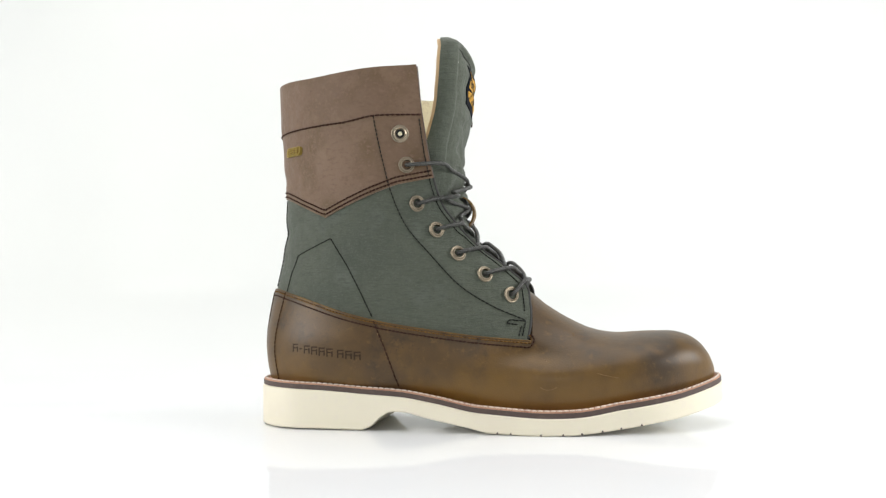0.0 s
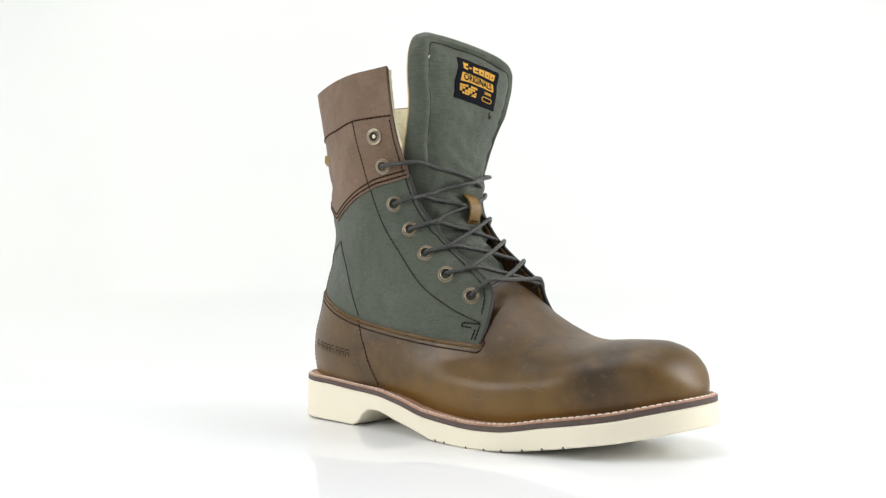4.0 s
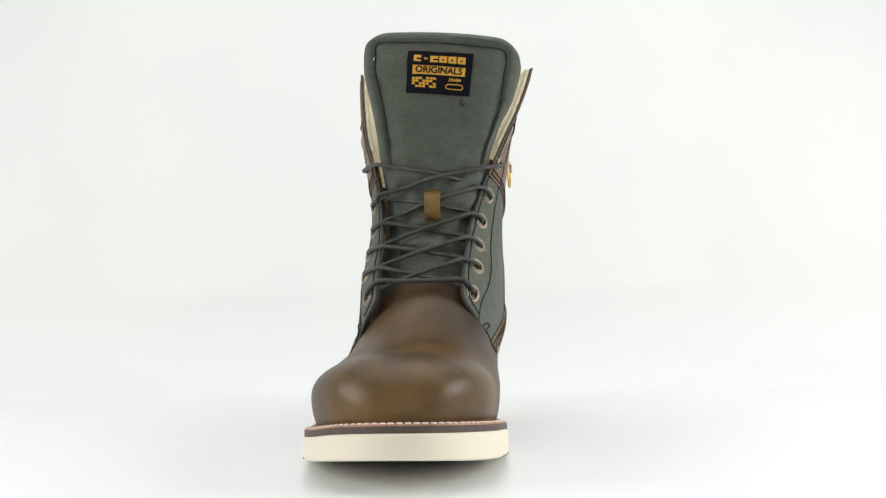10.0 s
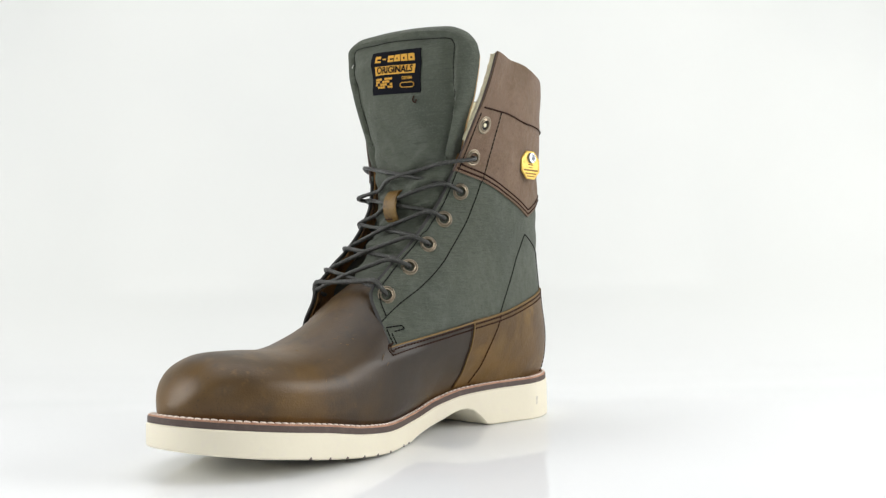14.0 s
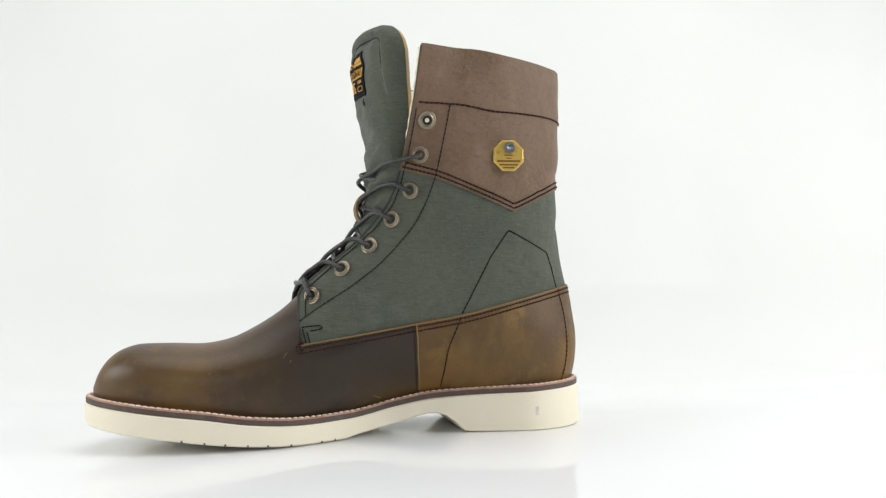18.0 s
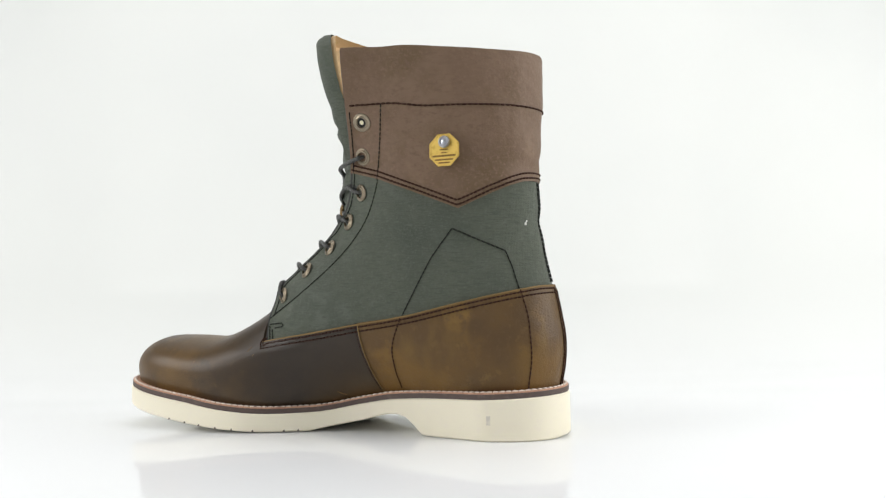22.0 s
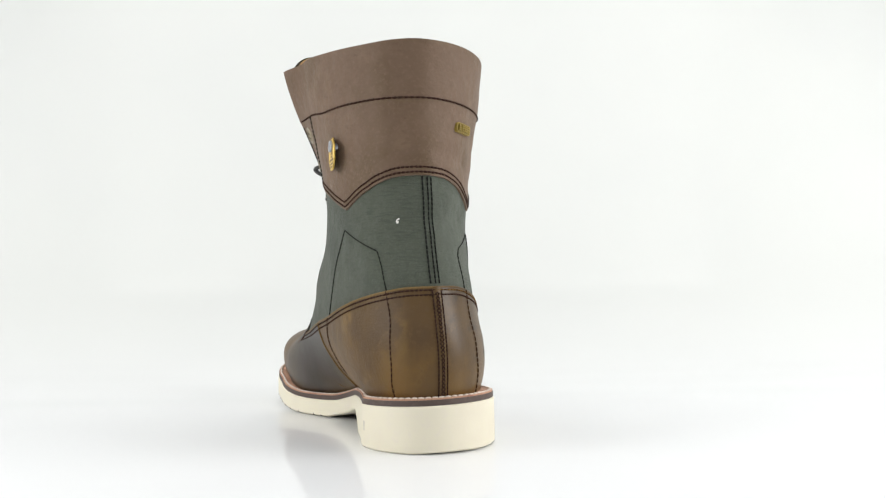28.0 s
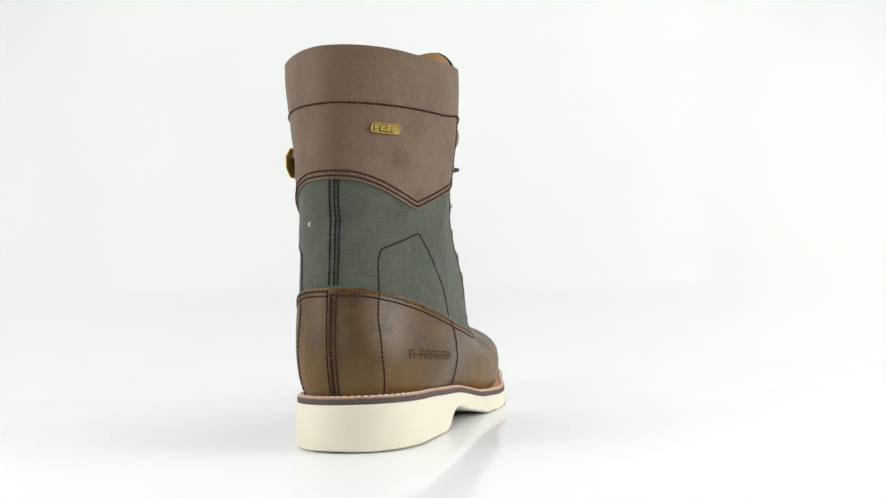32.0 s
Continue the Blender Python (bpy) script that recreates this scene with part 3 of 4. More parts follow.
# the vamp's tail under the laces
def build_throat():
    """The vamp runs on backwards under the laces, with the section that it has at its corner."""
    zw, zc = spline(79, WELT_Z), spline(79, CREST)
    grid = []
    for x in np.linspace(60, 79.05, 16):
        drop = spline(x, CREST) - zc - 0.012 * (79 - x) ** 2 - 0.02
        narrow = 0.2 * ease((79 - x) / 3)
        col = []
        for j in range(-10, 11):
            side = LAT if j < 0 else MED
            z = zc - (zc - zw) * 0.42 * (j / 10) ** 2
            p = lower(side, 79, z)
            y = p.y if j else fore_mid(79)
            y -= (y - fore_mid(79)) * narrow * (j / 10) ** 2
            col.append(Vector((x, y, z + drop)) * MM)
        grid.append(col)
    part("vamp_tail", shell("vamp_tail", grid, grid_normals(grid, Vector((0.06, 0.0185, 0))), 0.0015, OILED), boot)


build_throat()


# ---- shaft panels ----
def low_of(side, q):
    return seam_point(side, q, low_seam(side))


def zig_of(side, q):
    return seam_point(side, q, lambda x: zig_height(side, x))


def stitch_of(side, q):
    return spline(ring(side, q, 195).x, STITCH_Z)


def rim_of(side, q):
    return spline(ring(side, q, 225).x, RIM_Z[side])


def columns_for(side, n, seam_x, z):
    """Even columns with one exactly at the point of the zigzag."""
    qs = [-1 + 2 * i / n for i in range(n + 1)]
    qp = ring_q(side, seam_x, z)
    k = min(range(len(qs)), key=lambda i: abs(qs[i] - qp))
    qs[k] = qp
    return qs


LAT_Q = columns_for(LAT, 48, -53, 134)
MED_Q = columns_for(MED, 48, -52, 133.5)
for side, qs, nm in ((LAT, LAT_Q, "outer_quarter"), (MED, MED_Q, "inner_quarter")):
    cols = [(side, q) for q in qs]
    part(nm, panel(nm, cols, lambda s, q: low_of(s, q) - 4, lambda s, q: zig_of(s, q) + 4, 30, 0.0, 1.6, CANVAS), boot, "grey-green canvas quarter")
ALL_Q = [(LAT, q) for q in reversed(LAT_Q)] + [(MED, q) for q in MED_Q[1:]]
part("shaft", panel("shaft", ALL_Q, lambda s, q: zig_of(s, q), lambda s, q: stitch_of(s, q) + 0.4, 16, 1.2, 1.5, NUBUCK), boot, "reddish brown nubuck shaft with pointed lower edge")
part("cuff", panel("cuff", ALL_Q, lambda s, q: stitch_of(s, q) - 0.4, lambda s, q: rim_of(s, q), 12, 1.5, 1.5, NUBUCK), boot, "reddish brown nubuck cuff")
part("lining", panel("lining", [c for c in ALL_Q if c[1] < 0.99], lambda s, q: 158.0, lambda s, q: rim_of(s, q) - 1.2, 26, -0.4, 1.8, FLEECE, lambda z: 0.45 + 0.54 * ease((z - 162) / 22)), boot, "cream fleece lining")


# brown suede backs the two facings
for side in (LAT, MED):
    part("facing_lining", panel("facing_lining", [(side, q) for q in np.linspace(0.74, 0.985, 9)], lambda s, q: 60.0, lambda s, q: 168.0, 24, -2.0, 1.0, SUEDE), boot, "mottled brown suede behind the lacing facing")


# ---- sole ----
def sole_loop(inset=0.0, n_side=34, n_cap=16):
    """Points round the sole's outline, starting at the heel's back, inner side first."""
    out = []
    for side in (MED, LAT):
        xs = [-62 - (-62 - HEEL_TIP - inset) * math.cos(i / n_cap * math.pi / 2) for i in range(n_cap)]
        xs += [-62 + (130 + 62) * i / n_side for i in range(n_side)]
        xs += [130 + (TOE_TIP - inset - 130) * math.sin(i / n_cap * math.pi / 2) for i in range(n_cap + 1)]
        pts = [(x, sole_y(side, x, inset)) for x in xs]
        if side == LAT:
            pts = pts[::-1][1:-1]
        out += pts
    return out


def layer(name, inset, low, high, mat, label, bevel=0.0):
    loop = sole_loop(inset)
    n = len(loop)
    verts, faces = [], []
    rings = []
    if bevel:
        rings = [(inset + bevel, 0.0), (inset, bevel), (inset, -bevel), (inset + bevel, -0.0)]
    else:
        rings = [(inset, 0.0), (inset, 0.0)]
    for k, (ins, dz) in enumerate(rings):
        pts = sole_loop(ins)
        for x, y in pts:
            under = name == "outsole" and k < len(rings) / 2
            z = low(x - 2.6 * max(0.0, (y - 17) / 35) * (1 - ease((x - 5) / 30)) if under else x) if k < len(rings) / 2 else high(x)
            z += dz + twist(x, y) * (0.5 if under else 1.0) - (0.75 if under else 0.0)
            verts.append(Vector((x, y, z)) * MM)
    for k in range(len(rings) - 1):
        for i in range(n):
            faces.append((k * n + i, k * n + (i + 1) % n, (k + 1) * n + (i + 1) % n, (k + 1) * n + i))
    # caps: strips from side to side
    half = n // 2
    for base, flip in ((0, True), ((len(rings) - 1) * n, False)):
        for i in range(half):
            a, b, c, d = i, i + 1, (n - i - 1) % n, (n - i) % n
            f = list(dict.fromkeys((base + a, base + b, base + c, base + d)))
            if len(f) > 2:
                faces.append(tuple(reversed(f)) if flip else tuple(f))
    me = mesh(name, verts, faces, mat)
    me.set_sharp_from_angle(angle=radians(35))
    return part(name, me, boot, label)


layer("outsole", 0.0, lambda x: spline(x, BOTTOM_Z), lambda x: spline(x, WELT_Z) - 5.05, RUBBER, "cream rubber outsole with heel block", bevel=0.8)
layer("rand", 0.6, lambda x: spline(x, WELT_Z) - 5.0, lambda x: spline(x, WELT_Z) - 1.95, RAND, "dark brown leather midsole strip")
layer("welt", 1.0, lambda x: spline(x, WELT_Z) - 1.9, lambda x: spline(x, WELT_Z) - 1.1, WELT, "pale pinkish leather welt")


# ---- tongue ----
TONGUE_X = ((76, 69.5), (84, 63.5), (95, 53.8), (110, 42.6), (125, 34.8), (140, 32), (155, 30.8), (165, 30.2), (177, 30.4), (190, 32.4), (209, 35.3), (228, 36.6), (240, 37.2), (250, 33))
TONGUE_HALF = ((76, 26), (95, 27), (112, 28), (140, 30), (165, 34), (189, 39.4), (207, 45.4), (228, 49.8), (250, 50))
TONGUE_MID = ((76, 18.5), (165, 18.5), (189, 21.4), (207, 24.8), (250, 26.8))
TONGUE_SAG = {LAT: ((76, 16), (110, 15), (140, 17), (160, 14), (178, 9), (200, 7.6), (228, 6.2), (250, 6)),
              MED: ((76, 16), (110, 15), (140, 17), (160, 14), (178, 12), (200, 12.4), (222, 11.6), (235, 11.4), (250, 11.8))}


def tongue_point(u, v, lift=0.0):
    """u: -1 outer edge, 1 inner edge; v: 0 at the root, 1 at the top."""
    top = 247 - 4.8 * u - 1.6 * u * u
    corner = 15 - max(0.0, 225 - max(0.0, min(1.0, abs(u)) * 50 - 35) ** 2) ** 0.5
    z = 76 + (top - corner - 76) * v
    half, mid, x0 = spline(z, TONGUE_HALF), spline(z, TONGUE_MID), spline(z, TONGUE_X)
    sag = spline(z, TONGUE_SAG[MED if u > 0 else LAT])
    # behind the topmost laces the tongue leans back on the outer side
    lean = (1.0 * u - 0.6) * ease((z - 142) / 18) * (1 - ease((z - 180) / 22))
    return Vector((x0 - sag * abs(u) ** 2.5 + lean + lift, mid + half * u, z))


def border(u, z):
    """Width of the rolled border, in mm; on the inner side it runs out downwards."""
    return 9.0 if u < 0 else 3.2 + 6.8 * ease((z - 186) / 36)


def build_tongue():
    nu, nv = 44, 70
    grid = []
    for i in range(nu + 1):
        u = -math.cos(i / nu * math.pi)
        u = 0.55 * u + 0.45 * (-1 + 2 * i / nu)
        col = []
        for j in range(nv + 1):
            v = j / nv
            v = v + 0.06 * math.sin(v * math.pi) * v
            p = tongue_point(u, v)
            # padding: a rolled border, a stitched groove, a soft middle
            half = spline(p.z, TONGUE_HALF)
            du = (1 - abs(u)) * half * 1.08
            dv = (1 - v) * 172 * 1.15
            d = min(du * 9 / border(u, p.z), dv)
            d = max(d, 0.0)
            if p.z > 165:
                if d < 9:
                    lift = 4.4 * math.sin(d / 9 * math.pi) ** 0.7 - 2.0 * (1 - d / 9)
                else:
                    lift = 2.6 * math.sin(min(1.0, (d - 9) / 12) * math.pi / 2)
            else:
                lift = 2.2 * ease(d / 10)
            calm = 1 - 0.6 * ease((p.z - 155) / 15) + 0.25 * ease((p.z - 190) / 25)
            wrinkle = calm * noise.noise(Vector((p.y * 0.04, p.z * 0.09, 3.1))) * 3.0 + calm * noise.noise(Vector((p.y * 0.1, p.z * 0.2, 7.7))) * (1.4 + 1.6 * (1 - ease((p.z - 145) / 25)))
            fold = ease((p.z - 92) / 20) * (1 - ease((p.z - 186) / 24))
            wave = noise.noise(Vector((p.y * 0.05, p.z * 0.03, 1.3)))
            wrinkle += (1.3 + 1.3 * (1 - ease((p.z - 150) / 20))) * fold * math.sin(0.46 * p.z + 5.0 * wave) * (0.5 + noise.noise(Vector((p.y * 0.06, p.z * 0.05, 9.2))))
            p.x += lift + (wrinkle if d > 9 else 0.15 * wrinkle)
            col.append(p * MM)
        grid.append(col)
    nrm = [[Vector((1, 0, 0))] * (nv + 1) for _ in range(nu + 1)]
    part("tongue", shell("tongue", grid, nrm, 0.0045, CANVAS), boot, "padded grey-green canvas tongue with rolled border")
    back = [[Vector((p.x - 0.0046, 0.022 + (p.y - 0.022) * 0.972, p.z - 0.0006)) for p in col[34:]] for col in grid]
    part("tongue_lining", shell("tongue_lining", back, [c[34:] for c in nrm], 0.0022, TAN), boot, "tan lining on the back of the tongue")


build_tongue()


# ---- seams, stitches and edges ----


def low_surface(side, q, z, lift=0.0):
    """The lower leather. q as for the shaft up to 0; above it x = XW + 100 q."""
    def at(qq, zz):
        if qq <= 0:
            return ring(side, qq, zz) + ring_normal(side, qq, zz) * 1.2
        return lower(side, XW + 100 * qq, zz)
    p = at(q, z)
    if q < -0.97:
        n = ring_normal(side, q, z)
    else:
        e = 0.012
        n = (at(q + e, z) - at(q - e, z)).cross(at(q, z + 0.8) - at(q, z - 0.8)) * (1 if side == LAT else -1)
        n = n.normalized()
    return (p + n * lift) * MM, n


def low_q(side, x, z):
    return (x - XW) / 100 if x > XW else ring_q(side, x, z)


def shaft_surface(side, q, z, lift=0.0):
    n = ring_normal(side, q, z)
    return (ring(side, q, z) + n * lift) * MM, n


def trace(points, step=0.9):
    """Even points along a polyline of (position, normal)."""
    out = []
    carry = 0.0
    for (a, na), (b, nb) in zip(points, points[1:]):
        d = (b - a).length / MM
        t = carry
        while t < d:
            u = t / d
            out.append((a.lerp(b, u), na.lerp(nb, u).normalized()))
            t += step
        carry = t - d
    return out


def dash_mesh(name, runs, mat, length=2.5, gap=0.7, width=0.95, height=0.6):
    """Threads along runs of (position, normal): one small rounded bar for each stitch."""
    verts, faces = [], []
    for run in runs:
        fine = trace(run, 0.25)
        n_len, n_gap = max(2, int(length / 0.25)), max(1, int(gap / 0.4))
        i = 0
        while i + n_len < len(fine):
            (a, na), (b, nb) = fine[i], fine[i + n_len]
            d = (b - a).normalized()
            sway = random.uniform(-0.06, 0.06)
            w = na.cross(d).normalized()
            d = (d + w * sway).normalized()
            mid = fine[i + n_len // 2][0]
            o = len(verts)
            for c, k in ((a, 0.72), (mid, 1.0), (b, 0.72)):
                for sx, sy in ((-1, 0), (0, 1), (1, 0), (0, -1)):
                    verts.append(c + (w * sx * width * 0.62 + na * sy * height * (1 if sy > 0 else 0.6)) * k * MM)
            for r in (0, 4):
                for m in range(4):
                    faces.append((o + r + m, o + r + (m + 1) % 4, o + r + 4 + (m + 1) % 4, o + r + 4 + m))
            faces.append((o + 3, o + 2, o + 1, o))
            faces.append((o + 8, o + 9, o + 10, o + 11))
            i += n_len + n_gap
    return mesh(name, verts, faces, mat)


def shaft_line(side, pairs, lift, n=40):
    """A run on the shaft through (x, z) pairs."""
    out = []
    for (x0, z0), (x1, z1) in zip(pairs, pairs[1:]):
        m = max(2, int(math.hypot(x1 - x0, z1 - z0) / 2))
        for i in range(m):
            u = i / m
            x, z = x0 + (x1 - x0) * u, z0 + (z1 - z0) * u
            out.append(shaft_surface(side, ring_q(side, x, z), z, lift(x, z) if callable(lift) else lift))
    x, z = pairs[-1]
    out.append(shaft_surface(side, ring_q(side, x, z), z, lift(x, z) if callable(lift) else lift))
    return out


def smooth_pairs(pairs, n=24):
    """Round off a polyline of pairs."""
    ts = list(range(len(pairs)))
    a = [(t, p[0]) for t, p in zip(ts, pairs)]
    b = [(t, p[1]) for t, p in zip(ts, pairs)]
    return [(spline(k * (len(pairs) - 1) / n, a), spline(k * (len(pairs) - 1) / n, b)) for k in range(n + 1)]


def low_line(side, pairs, lift):
    out = []
    for (x0, z0), (x1, z1) in zip(pairs, pairs[1:]):
        m = max(2, int(math.hypot(x1 - x0, z1 - z0) / 2))
        for i in range(m + 1):
            u = i / m
            x, z = x0 + (x1 - x0) * u, z0 + (z1 - z0) * u
            out.append(low_surface(side, low_q(side, x, z), z, lift))
    return out


def around(height, lift, surface, q_end=1.0, n=60, sides=(LAT, MED)):
    """A run from one throat edge round the back to the other."""
    out = []
    qs = [q_end - (1 + q_end) * i / n for i in range(n + 1)]
    if LAT in sides:
        out += [surface(LAT, q, height(LAT, q), lift) for q in qs]
    if MED in sides:
        out += [surface(MED, q, height(MED, q), lift) for q in reversed(qs)]
    return out


def panel_lift(side):
    return lambda x, z: 1.35 if z > zig_height(side, x) + 0.5 else 0.15


FACING = {LAT: ((-17, 196), (-13, 172), (-8.5, 151), (0, 129), (16, 109), (37, 87), (58, 74), (75, 66.5)),
          MED: ((-9.5, 196), (-6, 172), (-3, 156), (6, 132), (26, 107), (47, 90), (67, 77), (78.5, 69))}
POCKET = {LAT: ((-84, 86.5), (-81, 99), (-76.4, 110.3), (-50, 120.4), (-38, 103), (-29, 87), (-19.5, 67.5)),
          MED: ((-84, 86.5), (-80.5, 99), (-77, 108.6), (-48.4, 122), (-36, 105.5), (-26, 87.5), (-17, 71))}


def back_q(side, away, z):
    """The q at which the back is so many mm to the side of its seam."""
    mid = ring(side, -1.0, z).y
    lo, hi = -1.0, -0.6
    for _ in range(24):
        q = (lo + hi) / 2
        if abs(ring(side, q, z).y - mid) < away:
            lo = q
        else:
            hi = q
    return lo


def build_stitching():
    part("cuff_stitching", dash_mesh("cuff_stitching", [around(stitch_of, 1.65, shaft_surface, 0.985)], THREAD, 3.2, 0.5, 1.0), boot)
    for k, off in enumerate((1.8, 4.6)):
        part("shaft_stitching", dash_mesh("shaft_stitching", [around(lambda s, q: zig_of(s, q) + off, 1.35, shaft_surface, 0.985)], THREAD, 2.4, 0.4, 1.0), boot)
    for side in (LAT, MED):
        part("facing_stitching", dash_mesh("facing_stitching", [shaft_line(side, smooth_pairs(FACING[side], 40), panel_lift(side))], DARK_THREAD, 2.4, 0.9, 0.7), boot)
        edge = [shaft_surface(side, 1 - 2.6 / 60 * (1 if z < 120 else 1.6), z, 0.2 if z < 158 else 1.4) for z in np.linspace(72, 195, 50)]
        part("edge_stitching", dash_mesh("edge_stitching", [edge], DARK_THREAD, 2.4, 0.6, 0.7), boot)
        part("pocket_stitching", dash_mesh("pocket_stitching", [shaft_line(side, POCKET[side], 0.1)], DARK_THREAD, 2.8, 0.5, 0.8), boot)
        low = [low_line(side, smooth_pairs(((-84.3, 86), (-89, 66), (-90.8, 50), (-88, 28)) if side == LAT else ((-84.3, 86), (-88.8, 66), (-90, 48), (-86.8, 27)), 16), 0.1),
               low_line(side, smooth_pairs(((-19.5, 67.3), (-11.6, 48.5), (-4.5, 26)) if side == LAT else ((-16.5, 70), (-9, 48), (-8.2, 26.5)), 14), 0.12)]
        for run in low:
            part("heel_stitching", dash_mesh("heel_stitching", [run], THREAD, 2.6, 0.9, 0.85), boot)
        # two rows under the golden raw edge of the heel band, bent round at the vamp's corner
        for off in (1.6, 4.2):
            run = [low_surface(side, q, seam_point(side, q, low_seam(side)) - off, 0.1) for q in np.linspace(-1, 0, 30)]
            run += [low_surface(side, (x - XW) / 100, spline(x, LOW_SEAM[side]) - off, 0.1) for x in np.linspace(-16, 75.5 + off * 0.3, 40)]
            run += [low_surface(side, (x - XW) / 100, z, 0.1) for x, z in ((76.8 + off * 0.5, 53.6 - off * 0.6), (77.4 + off * 0.7, 54.4), (77 + off * 0.6, 56.6), (75.6, 58))]
            part("band_stitching", dash_mesh("band_stitching", [run], GOLD_THREAD if side == LAT and off < 3 else THREAD, 2.4, 0.45, 0.85), boot)
        edge = [low_surface(side, q, seam_point(side, q, low_seam(side)) - 0.1, -0.3)[0] for q in np.linspace(-1, 0, 30)]
        edge += [low_surface(side, (x - XW) / 100, spline(x, LOW_SEAM[side]) - 0.1, -0.3)[0] for x in np.linspace(-14, 79, 34)]
        part("raw_edge", tube("raw_edge", edge, 0.0006, EDGE if side == MED else OILED_LIGHT, 6, 2), boot, "ochre raw leather edge")
        # bar tack at the foot of the facing
        e = 0.0 if side == LAT else 1.6
        tack = [shaft_line(side, ((73 + e, 57), (75 + e, 66)), 0.2), shaft_line(side, ((70.8 + e, 57), (72.8 + e, 65)), 0.2), shaft_line(side, ((75 + e, 66), (65 + e, 67), (63.5 + e, 65), (72 + e, 63.5)), 0.2)]
        part("bar_tack", dash_mesh("bar_tack", tack, DARK_THREAD, 2.2, 0.4, 0.75), boot)
        # dark bound edge of the throat
        bound = [shaft_surface(side, 1.0, z, -0.7)[0] for z in np.linspace(55, 158, 46)]
        part("edge_binding", tube("edge_binding", bound, 0.0011, PIPING, 6, 2), boot, "dark bound edge of the lacing throat")
        bound = [shaft_surface(side, 1.0, z, 0.2)[0] for z in np.linspace(158, 227, 26)]
        part("edge_binding", tube("edge_binding", bound, 0.0007, RAND, 6, 2), boot, "dark cut edge of the shaft")
    # lapped seam on the inner side
    lap = [low_surface(MED, (x - XW) / 100, z, 0.35) for x, z in smooth_pairs(((10.9, 66), (8.9, 48), (4.6, 25)), 16)]
    part("lap_edge", tube("lap_edge", [p for p, n in lap], 0.00045, EDGE, 6, 2), boot)
    lap = [low_surface(MED, (x - XW) / 100, z, 0.1) for x, z in smooth_pairs(((12.8, 65.5), (10.7, 48), (6.4, 25)), 16)]
    part("lap_stitching", dash_mesh("lap_stitching", [lap], THREAD, 2.2, 0.9, 0.45, 0.35), boot)
    # back seam: three dark rows on the canvas, a cross-stitched strip on the leather
    for dy in (-2.7, -0.5, 2.4):
        run = []
        for z in np.linspace(90, 150, 32):
            side = MED if dy > 0 else LAT
            run.append(shaft_surface(side, back_q(side, abs(dy), z), z, 0.25))
        part("back_stitching", dash_mesh("back_stitching", [run], DARK_THREAD, 2.6, 0.5, 0.95), boot)
    strip = []
    for k in range(9):
        dy = -2.1 + 4.2 * k / 8
        strip.append([low_surface(MED if dy > 0 else LAT, back_q(MED if dy > 0 else LAT, abs(dy), z), z, 0.55 * math.cos(dy / 2.1 * 1.3))[0] for z in np.linspace(28, 88, 40)])
    part("back_strip", shell("back_strip", strip, [[Vector((-1, 0, 0))] * 40 for _ in range(9)], 0.0012, OILED_LIGHT), boot, "brown leather strip over the back seam")
    for turn in (1, -1):
        zig = []
        for k in range(27):
            dy = 1.2 if k % 2 == (turn > 0) else -1.2
            z = 29 + 57 * k / 26
            zig.append(low_surface(MED if dy > 0 else LAT, back_q(MED if dy > 0 else LAT, abs(dy), z), z, 0.66))
        part("back_stitching", dash_mesh("back_stitching", [zig], THREAD, 3.0, 0.4, 0.75, 0.5), boot)
    for dy in (-2.4, 2.4):
        run = [low_surface(MED if dy > 0 else LAT, back_q(MED if dy > 0 else LAT, abs(dy), z), z, 0.3) for z in np.linspace(29, 88, 30)]
        part("back_stitching", dash_mesh("back_stitching", [run], THREAD, 2.2, 0.6, 0.8), boot)


build_stitching()


def build_welt_stitches():
    pts = sole_loop(2.5, 60, 20)
    pts.append(pts[0])
    run = [(Vector((x, y, spline(x, WELT_Z) - 0.95 + twist(x, y))) * MM, Vector((0, 0, 1))) for x, y in pts]
    part("welt_stitching", dash_mesh("welt_stitching", [run], WHITE_THREAD, 3.2, 1.3, 1.5, 0.7), boot, "white stitches along the welt")
    # dark blocks paint the shade of the tread's grooves at the sole's lower edge
    for side in (LAT, MED):
        for x in (58, 66, 84, 97, 108, 120, 131, 143):
            y = sole_y(side, x, 0.0)
            z = spline(x, BOTTOM_Z) + 0.5 * twist(x, y)
            v = []
            for dx in (-0.65, 0.65):
                for dy in (0.12, -5):
                    for dz in (-0.6, 0.55):
                        v.append(Vector((x + dx * (0.5 if dz > 0 else 1), y + side * dy, z + dz)) * MM)
            fc = [(0, 1, 3, 2), (4, 6, 7, 5), (0, 4, 5, 1), (2, 3, 7, 6), (0, 2, 6, 4), (1, 5, 7, 3)]
            part("groove_shade", mesh("groove_shade", v, fc, RAND, smooth=False), boot)


build_welt_stitches()

# ---- eyelets and laces ----
EYELETS = {LAT: ((-1, 184.5), (2, 165.4), (8, 141), (20, 124.2), (33.6, 108.9), (50.1, 95.6), (66.2, 82.4)),
           MED: ((4, 186.7), (6.7, 167.2), (11.6, 146), (22.4, 128.9), (36, 113.3), (52.5, 99.7), (70.2, 84.0))}


